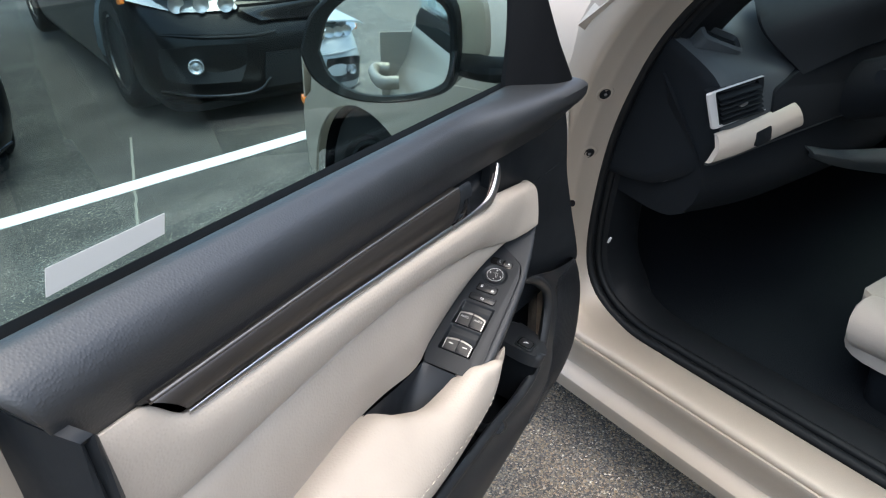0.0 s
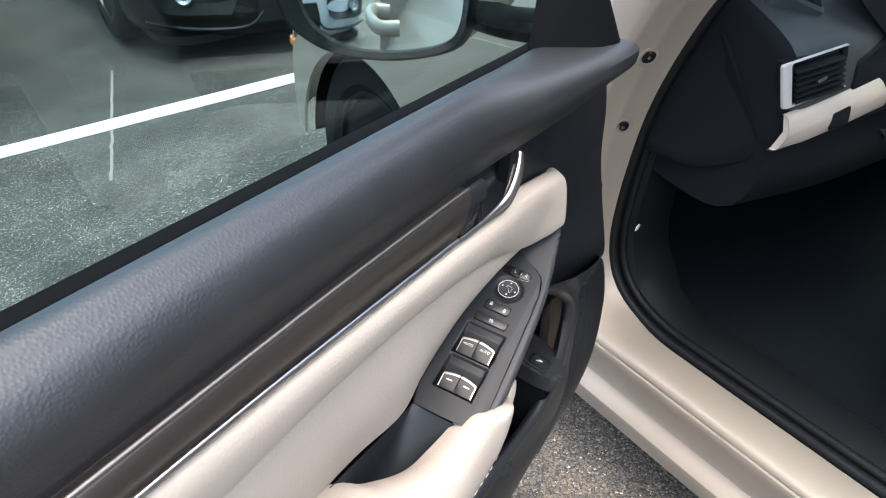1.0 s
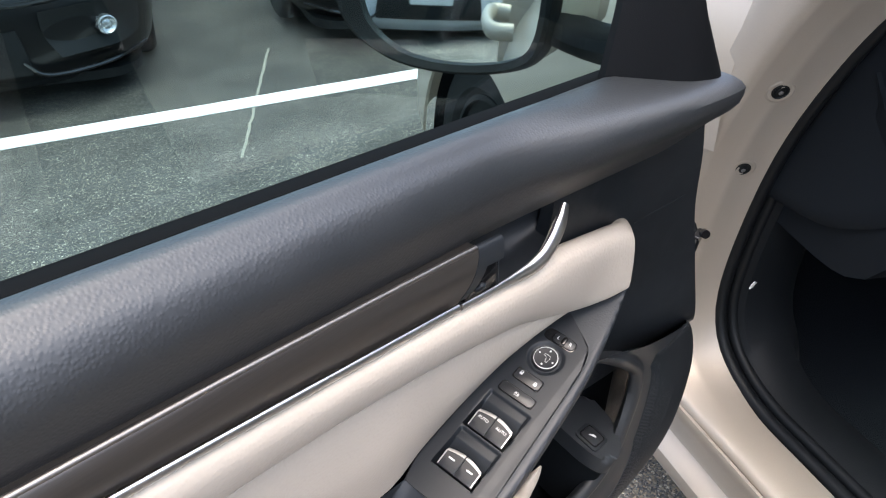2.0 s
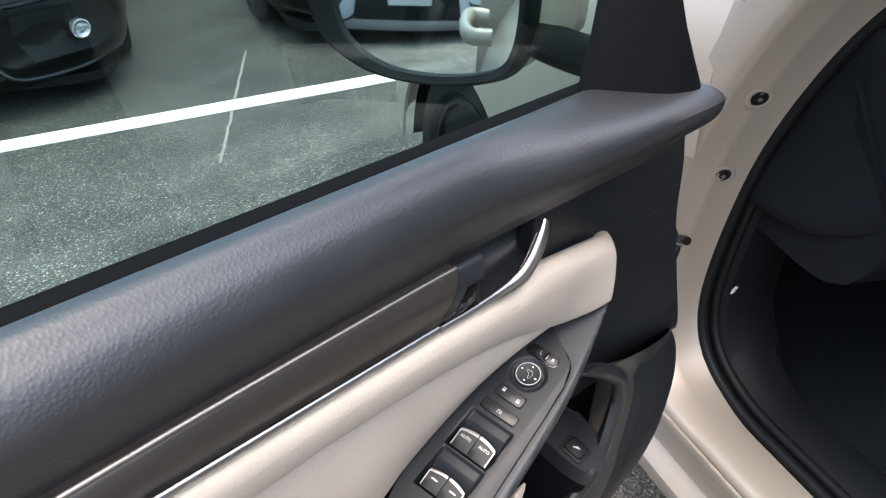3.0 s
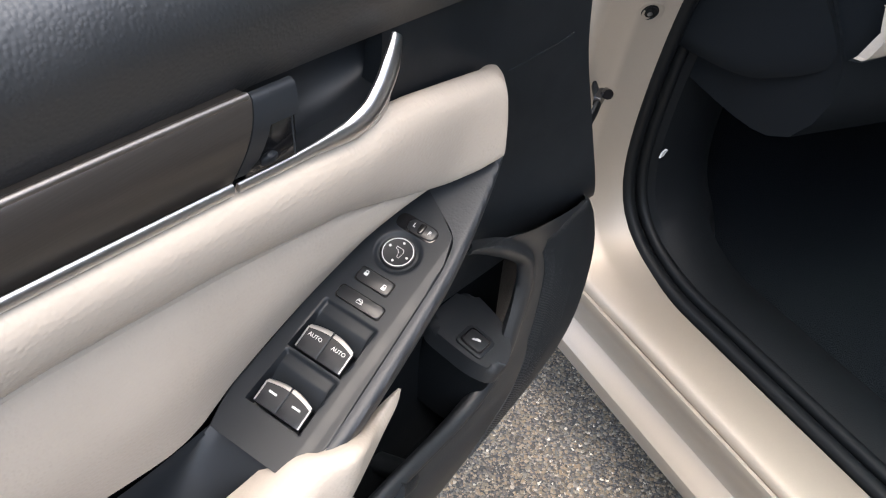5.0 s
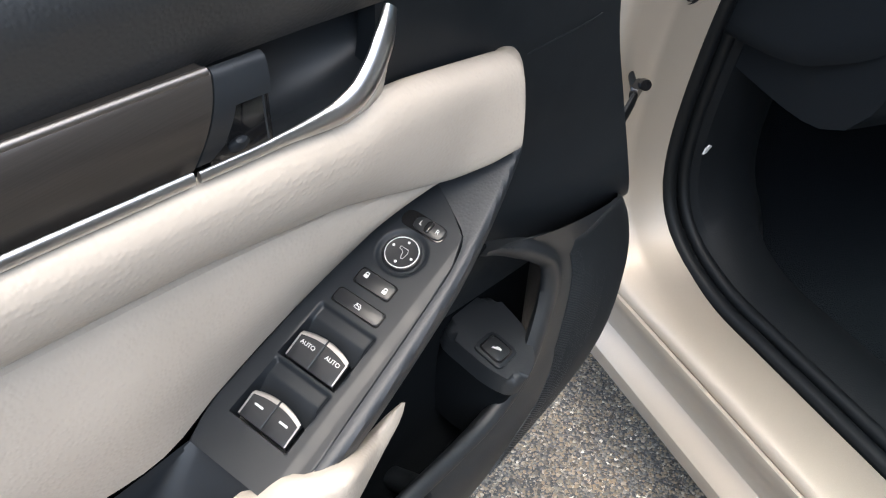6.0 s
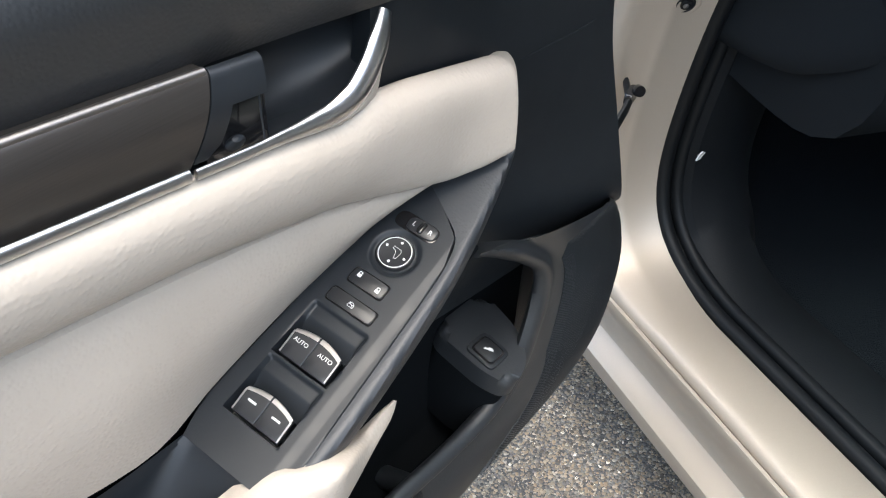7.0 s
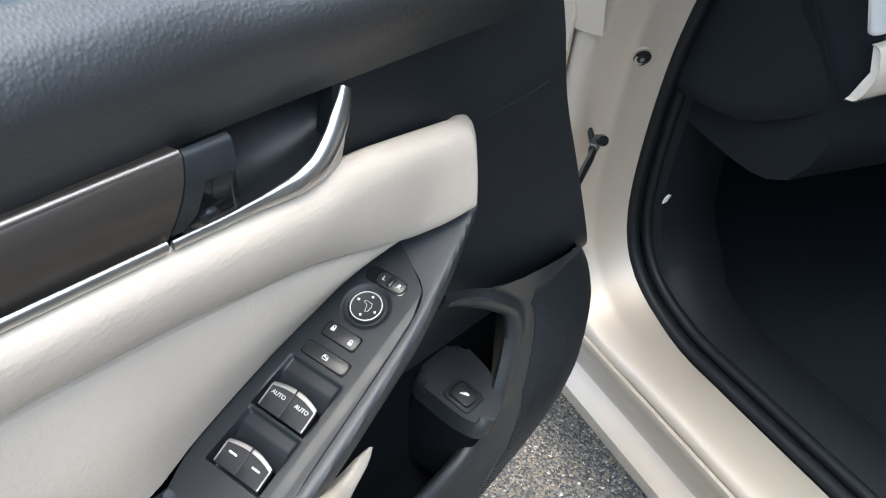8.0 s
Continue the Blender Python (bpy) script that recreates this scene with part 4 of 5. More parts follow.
bm = tube([(-0.555, 0.11, 0.8), (-0.55, 0.145, 0.802), (-0.47, 0.156, 0.797), (-0.4, 0.146, 0.79), (-0.392, 0.11, 0.79)], [0.015, 0.015, 0.013, 0.014, 0.014], 30, 12, squash=(0.8, 1.1))
dpart("outer_handle", bm, "paint", label="champagne pull handle on the outside")

# belt seals, glass and paper tag
X2 = np.linspace(-0.57, 0.21, 20)
bm = sheet(np.array([[(x, 0.0035, belt_z(x) - 0.008), (x, 0.0045, belt_z(x) - 0.002), (x, 0.0075, belt_z(x) - 0.0005), (x, 0.0095, belt_z(x) - 0.003)] for x in X2]), (0, 0.002, -0.001))
dpart("belt_trim", bm, "seal", label="thin black belt trim")
bm = sheet(np.array([[(x, 0.0105, belt_z(x) - 0.008), (x, 0.0105, belt_z(x) - 0.002), (x, 0.014, belt_z(x) - 0.0005), (x, 0.0195, belt_z(x) + 0.0005)] for x in X2]), (0, 0.001, -0.003))
dpart("belt_seal", bm, "seal", label="black rubber belt seal")
bm = sheet(np.array([[(x, 0.025, belt_z(x) - 0.004), (x, 0.03, belt_z(x) - 0.008), (x, 0.036, belt_z(x) - 0.022), (x, 0.04, belt_z(x) - 0.045)] for x in X2]), (0, 0.0, -0.006))
dpart("outer_belt_moulding", bm, "seal", label="black outer belt moulding")
bm = sheet(np.array([[(x, 0.021 + 0.12 * (z - 0.9) ** 2, z) for z in np.linspace(belt_z(x) - 0.02, 1.36, 8)] for x in np.linspace(-0.58, 0.23, 8)]), (0, 0.003, 0))
pane = dpart("window_pane", bm, "glass", label="clear side window glass")
pane.visible_shadow = False
TAG = frame_of((0, 0.0195, 0), (1, 0, 0), (0, 0, 1))
dpart("paper_tag", slab([(-0.512, 0.947), (-0.411, 0.9455), (-0.407, 0.9605), (-0.507, 0.9655)], TAG, 0, 0.0006), "paper", pane, "blank white paper tag")

# sail panel and slim window frame
S0 = [[(0.17, 0.006, 0.893), (0.185, 0.004, 0.98), (0.2, 0.012, 1.12)], [(0.2, -0.026, 0.885), (0.203, -0.02, 0.98), (0.208, 0.0, 1.12)], [(0.228, -0.05, 0.883), (0.224, -0.034, 0.98), (0.214, -0.004, 1.12)],
      [(0.262, -0.055, 0.889), (0.229, -0.034, 0.98), (0.218, 0.0, 1.12)], [(0.272, -0.02, 0.887), (0.238, -0.01, 0.98), (0.222, 0.012, 1.12)]]
dpart("sail_panel", skin(S0, 24, 30, (0.0, 0.006, 0)), "sail", label="black triangular mirror panel")
bm = tube([(0.275, 0.02, 0.885), (0.262, 0.03, 0.98), (0.236, 0.045, 1.12), (0.1, 0.08, 1.36)], 0.012, 24, 10)
dpart("window_frame", bm, "paint", label="painted window frame")

# door mirror
MR = frame_of((0.2, 0.218, 0.918), (0.338, -0.941, 0.0), (0.072, 0.026, 1))  # x towards the door, z to the rear
oval = [(-0.118, -0.002), (-0.1, -0.042), (-0.05, -0.07), (0.02, -0.075), (0.085, -0.062), (0.108, -0.035), (0.112, 0.03), (0.1, 0.07), (0.05, 0.09), (-0.04, 0.085), (-0.095, 0.052)]
ring = curve(oval + oval[:1], 60)[:-1]


def loop_skin(loops, bm=None):
    bm = bm or bmesh.new()
    vs = [[bm.verts.new(p) for p in lp] for lp in loops]
    n = len(vs[0])
    for a, b in zip(vs, vs[1:]):
        for k in range(n):
            bm.faces.new([a[k], a[(k + 1) % n], b[(k + 1) % n], b[k]])
    return bm, vs


inner_ring = [(x * (0.92 if x > 0 else 0.79), y * 0.9) for x, y in ring]
loops = [[MR @ Vector((*p, -0.012)) for p in inner_ring], [MR @ Vector((*p, 0.0)) for p in inner_ring]] + [[MR @ Vector((x * s, y * s, h)) for x, y in ring] for s, h in ( (0.98, 0.005), (1.02, 0.002), (1.05, -0.01), (1.05, -0.03), (0.98, -0.032))]
bm, vs = loop_skin(loops)
housing = dpart("mirror_housing", bm, "sail", label="black door mirror frame")
reach = lambda x, y: 0.04 * ease(x / 0.1) * ease((y + 0.06) / 0.05)  # the cap's swelling towards the car
loops = [[MR @ Vector((x * s + k * reach(x, y), y * s, h)) for x, y in ring] for s, h, k in ((1.0, -0.026, 0.0), (1.05, -0.03, 0.3), (1.045, -0.042, 0.85), (1.04, -0.06, 1.0), (0.92, -0.088, 0.9), (0.6, -0.107, 0.5), (0.2, -0.113, 0.0))]
bm, vs = loop_skin(loops)
bm.faces.new(vs[-1])
dpart("mirror_cap", bm, "paint", label="champagne painted mirror cap")
dpart("mirror_glass", slab([(x * 1.01, y * 1.01) for x, y in inner_ring], MR, -0.014, -0.006), "mirror", housing, "silvered mirror glass")
bm = tube([(0.25, 0.01, 0.897), (0.262, 0.05, 0.889), (0.272, 0.09, 0.886), (0.274, 0.13, 0.892)], [0.026, 0.022, 0.021, 0.022], 24, 14, squash=(1.3, 0.85))
dpart("mirror_arm", bm, "sail", label="black mirror arm")

# ---- the car that the door belongs to ----
FWD = Vector((0.4548, 0.8906, 0.0))
CAR = Matrix.Translation((0.6, 0.17, 0.0)) @ Matrix((FWD, Vector((-FWD.y, FWD.x, 0)), Vector((0, 0, 1)))).transposed().to_4x4()
body = root("sedan", "champagne sedan body with its driver's door open", "car", CAR)


def bpart(name, bm, mat, parent=None, label="", angle=38):
    return part(name, bm, mat, parent or body, label, angle)


# the door opening: its edge in the car's side view, and sections carried along it
OPENING = [(-1.55, 0.285), (-1.2, 0.285), (-0.8, 0.286), (-0.5, 0.286), (-0.34, 0.287), (-0.25, 0.29), (-0.18, 0.312), (-0.135, 0.353), (-0.117, 0.42), (-0.127, 0.53), (-0.158, 0.67), (-0.207, 0.79), (-0.27, 0.895), (-0.362, 0.99), (-0.5, 1.09), (-0.75, 1.24)]


def along_opening(section, n=110, sill=None):
    """A band along the opening; section: (inboard Y, distance outwards), sill: the same for the level part."""
    c = curve([(x, 0, z) for x, z in OPENING], n)
    grid = []
    for i in range(n):
        d = c[min(i + 1, n - 1)] - c[max(i - 1, 0)]
        d = d / np.linalg.norm(d)
        out = np.array([d[2], 0, -d[0]])
        w = min(1.0, max(0.0, d[2] / 0.7))
        w = w * w * (3 - 2 * w)
        ctl = [(y * w + y0 * (1 - w), q * w + q0 * (1 - w)) for (y, q), (y0, q0) in zip(section, sill or section)]
        grid.append([c[i] * np.array([1, 0, 1]) + np.array([0, y, 0]) + out * q for y, q in ctl])
    return np.array(grid)


FRAME = along_opening([(-0.092, -0.002), (-0.084, 0.001), (-0.066, 0.0085), (-0.05, 0.0115), (-0.041, 0.014), (-0.034, 0.0185), (-0.008, 0.022), (0.0, 0.026), (0.004, 0.034), (0.004, 0.05), (0.0, 0.078), (-0.03, 0.118)],
                      sill=[(-0.085, 0.0), (-0.076, -0.003), (-0.06, -0.006), (-0.045, -0.008), (-0.03, -0.0085), (-0.02, -0.008), (-0.01, -0.006), (-0.004, -0.003), (-0.001, 0.002), (-0.001, 0.008), (-0.002, 0.01), (-0.004, 0.012)])
bpart("door_frame", sheet(FRAME), "paint", label="champagne painted door opening with sill and pillar")
c = curve([(x, 0, z) for x, z in OPENING], 90)
for name, y, q, r in (("weatherstrip", -0.098, 0.001, 0.0105), ("inner_weatherstrip", -0.118, -0.004, 0.009)):
    pts = []
    for i in range(90):
        d = c[min(i + 1, 89)] - c[max(i - 1, 0)]
        d = d / np.linalg.norm(d)
        pts.append(c[i] + np.array([d[2] * q, y, -d[0] * q]))
    bpart(name, tube(pts, r, 150, 10, up=(0, 1, 0)), "rubber", label="black rubber door seal")
TRIM = along_opening([(-0.115, -0.004), (-0.128, -0.02), (-0.16, -0.027), (-0.2, -0.027), (-0.23, -0.01)], sill=[(-0.115, -0.002), (-0.13, -0.012), (-0.175, -0.016), (-0.2, -0.006), (-0.215, 0.05)])
bpart("sill_trim", sheet(TRIM, None), "sill_plastic", label="black plastic sill and kick trim")
# bonnet release mark on the kick trim
bm = slab([(-0.008, -0.003), (-0.004, 0.003), (0.004, 0.005), (0.009, 0.001), (0.003, -0.001), (0.0, -0.004)], frame_of((-0.14, -0.128, 0.4425), (0.25, -0.95, 0.1), (0, 0, 1)), 0.001, 0.003)
bpart("release_mark", bm, "white")


# hinge bolts in pressed cups
def bolt_cup(y, z):
    at = [(np.interp(y, row[:9, 1], row[:9, 2]), np.interp(y, row[:9, 1], row[:9, 0])) for row in FRAME if 0.45 < row[4, 2] < 0.95]
    x = np.interp(z, [p[0] for p in at], [p[1] for p in at])
    m = frame_of((x, y, z), Vector((-0.38, 0, 0.925)), (0.33, 0.944, 0))
    cup = bpart("bolt_cup", lathe([(0.0175, -0.0004), (0.016, 0.0004), (0.0145, 0.0006), (0.0125, -0.0002), (0.0105, -0.0004)], m, 28), "paint")
    bpart("plug", lathe([(0.0108, -0.003), (0.0108, 0.0008), (0.0096, 0.0014), (0.0084, 0.0004), (0.006, 0.0004), (0.0056, 0.0018), (0.0042, 0.002)], m, 20), "rubber", cup, "black plug")
    bpart("pin", lathe([(0.003, 0.0), (0.003, 0.003), (0.002, 0.0035)], m, 12), "steel", cup)


bolt_cup(-0.043, 0.7775)
bolt_cup(-0.056, 0.6504)
chk = bpart("door_check", tube([(-0.118, -0.014, 0.558), (-0.148, 0.002, 0.553), (-0.164, 0.024, 0.541), (-0.178, 0.048, 0.528), (-0.19, 0.09, 0.512)], [0.005, 0.006, 0.0055, 0.005, 0.005], 16, 10, squash=(0.7, 1.3)), "rubber", label="black door check arm")
bm = slab(rounded(rect(0.027, 0.015), 0.005, 4), frame_of((-0.143, -0.004, 0.556), (-0.6, 0.8, -0.1), (-0.1, 0.1, 1)), -0.004, 0.004, 0.002)
bpart("check_bracket", bm, "gloss_black", chk, "glossy black bracket")
bm = lathe([(0.0062, -0.006), (0.0065, 0.002), (0.0055, 0.004), (0.0045, 0.002), (0.0025, 0.0025)], frame_of((-0.149, -0.008, 0.564), (0.3, 1, 0.1), (0.3, 0, 1)), 18)
bpart("check_pin", bm, "gloss_black", chk, "glossy black bracket pin")

# rocker below the groove
prof = [(-0.02, 0.27), (-0.004, 0.272), (0.0004, 0.2815), (0.002, 0.283), (0.006, 0.2825), (0.008, 0.276), (-0.001, 0.25), (-0.01, 0.218), (-0.007, 0.209), (0.014, 0.2), (0.022, 0.193), (0.023, 0.18), (0.01, 0.15), (-0.06, 0.125)]
bm = sheet(np.array([[(x, y, z) for y, z in prof] for x in np.linspace(-1.6, 0.26, 24)]))
bpart("rocker", bm, "paint", label="champagne rocker panel under the door")

# front wing with wheel arch, bumper corner and bonnet
ARCH = [(0.62 + 0.325 * math.cos(a), 0.24 + 0.325 * math.sin(a)) for a in np.linspace(math.pi * 0.97, 0.05, 26)]
wing = [(-0.06, 0.15), (0.27, 0.15)] + ARCH + [(0.955, 0.27), (0.985, 0.3)]
top_line = curve([(0.985, 0.34, 0), (0.985, 0.42, 0), (0.95, 0.52, 0), (0.7, 0.635, 0), (0.3, 0.705, 0), (-0.03, 0.742, 0), (-0.08, 0.748, 0)], 30)
wing += [(p[0], p[1]) for p in top_line] + [(-0.1, 0.7), (-0.07, 0.55), (-0.06, 0.42)]
bm = slab(wing, frame_of((0, 0.004, 0), (1, 0, 0), (0, 0, 1)), -0.006, 0.0, 0.003)
bpart("front_wing", bm, "paint", label="champagne front wing with a wheel arch")
bpart("arch_lip", tube([(x, 0.004, z) for x, z in ARCH], 0.002, 60, 8, up=(0, 1, 0)), "paint")
bm = sheet(np.array([[(x, -0.02, z), (x, -0.26, z)] for x, z in ARCH]))
bpart("arch_liner", bm, "seal", label="black wheel arch liner")
rows = []
for k, (y, lift) in enumerate(((0.0065, -0.2), (0.0075, -0.15), (0.003, -0.09), (-0.012, -0.035), (-0.045, 0.014), (-0.11, 0.052), (-0.3, 0.085), (-0.85, 0.115), (-1.4, 0.085), (-1.75, 0.0))):
    nose = 1.09 - 0.02 * abs(y + 0.85) ** 2 - 0.13 * max(0.0, 1 + y / 0.3) ** 2
    rows.append([(nose, y, 0.52 + lift), (0.95 - 0.05 * max(0.0, 1 + y / 0.3), y, 0.68 + lift), (0.6, y, 0.785 + lift), (0.2, y, 0.85 + lift), (-0.08, y, 0.887 + lift), (-0.15, y, 0.898 + lift)])
bpart("bonnet", skin(rows, 40, 40, (0, 0, -0.008)), "paint", label="champagne bonnet")
rows = [[(-0.19, -0.1, 0.955), (-0.19, -0.85, 1.02), (-0.19, -1.6, 0.955)], [(-0.5, -0.16, 1.17), (-0.52, -0.85, 1.2), (-0.5, -1.54, 1.17)], [(-0.85, -0.22, 1.36), (-0.88, -0.85, 1.4), (-0.85, -1.48, 1.36)]]
ws = bpart("windscreen", skin(rows, 16, 12, (0.004, 0, 0)), "glass", label="windscreen glass")
ws.visible_shadow = False
bpart("wiper", tube([(-0.14, -0.15, 0.97), (-0.16, -0.5, 1.0), (-0.17, -0.8, 1.03)], 0.007, 20, 8), "rubber", label="black wiper arm")
bpart("a_pillar", skin([[(-0.16, 0.005, 0.9), (-0.3, 0.0, 1.0), (-0.55, -0.06, 1.17), (-0.9, -0.13, 1.38)], [(-0.18, -0.03, 0.945), (-0.33, -0.04, 1.045), (-0.57, -0.1, 1.215), (-0.9, -0.17, 1.42)], [(-0.2, -0.1, 0.945), (-0.36, -0.11, 1.045), (-0.6, -0.16, 1.21), (-0.92, -0.22, 1.42)]], 24, 10, (-0.01, -0.01, -0.01)), "paint", label="champagne windscreen pillar")
bm = skin([[(0.985, 0.003, 0.27), (0.99, 0.004, 0.42), (0.975, 0.0, 0.64)], [(1.035, -0.03, 0.285), (1.04, -0.026, 0.42), (1.0, -0.045, 0.62)], [(1.1, -0.092, 0.29), (1.11, -0.088, 0.42), (1.05, -0.115, 0.63)], [(1.22, -0.25, 0.2), (1.24, -0.25, 0.4), (1.16, -0.25, 0.66)], [(1.28, -0.85, 0.12), (1.3, -0.85, 0.4), (1.24, -0.85, 0.66)], [(1.2, -1.45, 0.13), (1.22, -1.45, 0.4), (1.16, -1.45, 0.64)], [(1.06, -1.73, 0.14), (1.06, -1.73, 0.4), (1.02, -1.73, 0.62)]], 20, 40, (-0.01, 0, 0))
bpart("front_bumper", bm, "paint", label="champagne front bumper")
bpart("side_reflector", slab(rounded(rect(0.04, 0.02), 0.006), frame_of((0.99, -0.004, 0.5), (0.9, -0.25, 0), (0, 0, 1)), -0.01, 0.003), "amber", label="small amber side reflector")
# roof, far side and rear, that close the cabin
bm = skin([[(-0.85, -0.2, 1.38), (-1.6, -0.2, 1.44), (-2.6, -0.22, 1.36)], [(-0.88, -0.85, 1.42), (-1.6, -0.85, 1.49), (-2.6, -0.85, 1.41)], [(-0.85, -1.5, 1.38), (-1.6, -1.5, 1.44), (-2.6, -1.5, 1.36)]], 16, 12, (0, 0, -0.02))
bpart("roof", bm, "paint", label="champagne roof")
far = [(1.0, 0.62), (1.02, 0.36), (0.95, 0.27), (0.9, 0.42), (0.62, 0.56), (0.34, 0.42), (0.28, 0.28), (-2.2, 0.29), (-2.35, 0.5), (-2.6, 0.62), (-2.85, 0.5), (-3.0, 0.3), (-3.45, 0.35), (-3.5, 0.9), (-0.2, 0.9), (0.3, 0.82), (0.7, 0.74)]
# Opaque sheet added over the unseen far windows to darken the cabin.
bm = skin([[(-0.25, -1.68, 0.9), (-1.6, -1.7, 0.93), (-3.0, -1.66, 0.95)], [(-0.9, -1.5, 1.38), (-1.6, -1.52, 1.43), (-2.6, -1.5, 1.37)]], 12, 6, (0, -0.004, 0))
bpart("far_window_block", bm, "gloss_black", label="opaque black sheet over the far windows that keeps light out")
bpart("far_side", slab(far, frame_of((0, -1.72, 0), (1, 0, 0), (0, 0, 1)), -0.02, 0.02, 0.004), "paint", label="champagne far side with closed door")
rear_side = [(-1.24, 0.29), (-2.2, 0.29), (-2.35, 0.5), (-2.6, 0.62), (-2.85, 0.5), (-3.0, 0.3), (-3.5, 0.35), (-3.55, 0.9), (-1.24, 0.95)]
bpart("rear_side", slab(rounded(rear_side, 0.04), frame_of((0, 0.02, 0), (1, 0, 0), (0, 0, 1)), -0.03, 0.03, 0.008), "paint", label="champagne rear door and quarter panel")
# Black sheet added in the rear side window, shuts light out of the cabin.
bpart("rear_window_block", skin([[(-1.28, -0.01, 0.94), (-2.0, 0.0, 0.95), (-3.0, -0.1, 0.96)], [(-1.33, -0.18, 1.42), (-2.0, -0.2, 1.42), (-2.6, -0.22, 1.36)]], 12, 6, (0, -0.004, 0)), "gloss_black", label="opaque black sheet in the rear side window that blocks light")
bpart("b_pillar", skin([[(-1.25, -0.02, 0.3), (-1.26, -0.02, 0.9), (-1.32, -0.16, 1.42)], [(-1.15, -0.09, 0.3), (-1.16, -0.09, 0.9), (-1.24, -0.2, 1.42)], [(-1.25, -0.14, 0.3), (-1.26, -0.14, 0.9), (-1.34, -0.24, 1.4)]], 16, 8, (-0.02, 0, 0)), "inner", label="black trimmed centre pillar")
bm = skin([[(-2.6, -0.2, 1.36), (-3.2, -0.15, 0.95), (-3.2, -0.1, 0.3)], [(-2.6, -0.85, 1.4), (-3.3, -0.85, 0.98), (-3.3, -0.85, 0.3)], [(-2.6, -1.5, 1.36), (-3.2, -1.55, 0.95), (-3.2, -1.6, 0.3)]], 12, 10, (0.01, 0, 0))
bpart("rear_wall", bm, "inner", label="dark rear of the cabin")

bm = skin([[(-3.1, 0.03, 0.94), (-3.2, -0.85, 0.99), (-3.1, -1.73, 0.94)], [(-3.42, 0.02, 0.93), (-3.55, -0.85, 0.97), (-3.42, -1.72, 0.93)], [(-3.52, 0.02, 0.75), (-3.66, -0.85, 0.78), (-3.52, -1.72, 0.75)], [(-3.54, 0.02, 0.5), (-3.68, -0.85, 0.5), (-3.54, -1.72, 0.5)], [(-3.48, 0.02, 0.3), (-3.6, -0.85, 0.28), (-3.48, -1.72, 0.3)]], 30, 24, (0.01, 0, 0))
bpart("boot", bm, "paint", label="champagne boot and rear bumper")

# cabin floor, bulkhead, far trim
bm = skin([[(-2.8, -0.2, 0.26), (-1.2, -0.2, 0.25), (-0.3, -0.21, 0.24), (0.1, -0.2, 0.28), (0.32, -0.2, 0.45), (0.34, -0.2, 0.8)], [(-2.8, -0.8, 0.26), (-1.2, -0.6, 0.24), (-0.3, -0.6, 0.24), (0.1, -0.6, 0.28), (0.32, -0.6, 0.45), (0.34, -0.6, 0.8)],
           [(-2.8, -1.6, 0.26), (-1.2, -1.6, 0.26), (-0.3, -1.6, 0.26), (0.1, -1.6, 0.3), (0.32, -1.6, 0.46), (0.34, -1.6, 0.8)]], 40, 16, (0, 0, -0.02))
bpart("cabin_carpet", bm, "carpet", label="black carpet in the footwell")
bm = skin([[(0.33, -0.17, 0.25), (-0.08, -0.2, 0.28), (-0.1, -0.2, 0.6), (-0.14, -0.2, 0.85)], [(0.33, -0.22, 0.25), (-0.06, -0.26, 0.26), (-0.08, -0.26, 0.6), (-0.12, -0.26, 0.85)]], 20, 6, (0.0, 0.01, 0))
bpart("kick_panel", bm, "inner", label="black kick panel")

# dashboard
dash = root("dashboard", "dark grey dashboard with a beige lower trim", "dashboard", CAR)


def dash_row(y, bulge=0.0):
    return [(0.1, y, 0.925), (-0.14, y, 0.915), (-0.23, y, 0.896 + bulge), (-0.3, y, 0.868 + bulge), (-0.35, y, 0.842), (-0.376, y, 0.82), (-0.384, y, 0.79), (-0.384, y, 0.72), (-0.365, y, 0.68), (-0.3, y, 0.63), (-0.2, y, 0.6), (0.1, y, 0.6)]


def end_row(y, k):
    return [(-0.12 + (x + 0.12) * k, y, 0.77 + (z - 0.77) * k) for x, _, z in dash_row(y)]


bm = skin([end_row(-0.11, 0.975), dash_row(-0.125), dash_row(-0.3), dash_row(-0.8), dash_row(-1.3), dash_row(-1.62)], 60, 60)
part("dash_body", bm, "dash", dash, "dark grey moulded dash top")
bm = skin([end_row(-0.112, 0.02), end_row(-0.108, 0.6), end_row(-0.104, 0.9), end_row(-0.11, 0.98)], 60, 16)
part("dash_end", bm, "inner", dash, "black end panel")
rows = [[(-0.26, -0.31, 0.91), (-0.26, -0.5, 0.93), (-0.26, -0.75, 0.87)], [(-0.31, -0.262, 0.925), (-0.32, -0.5, 0.955), (-0.3, -0.72, 0.915)], [(-0.362, -0.224, 0.884), (-0.41, -0.5, 0.925), (-0.39, -0.73, 0.89)], [(-0.392, -0.305, 0.806), (-0.402, -0.5, 0.83), (-0.39, -0.74, 0.82)]]
part("instrument_hood", skin(rows, 24, 20, (0.006, 0, 0)), "inner", dash, "black instrument hood")
lower = [[(-0.35, -0.1, 0.7), (-0.36, -0.35, 0.69), (-0.36, -0.7, 0.69)], [(-0.36, -0.11, 0.64), (-0.37, -0.35, 0.61), (-0.37, -0.7, 0.6)], [(-0.3, -0.12, 0.56), (-0.3, -0.35, 0.53), (-0.3, -0.7, 0.53)], [(-0.15, -0.13, 0.56), (-0.15, -0.35, 0.51), (-0.15, -0.7, 0.51)], [(0.2, -0.13, 0.63), (0.2, -0.35, 0.52), (0.2, -0.7, 0.52)]]
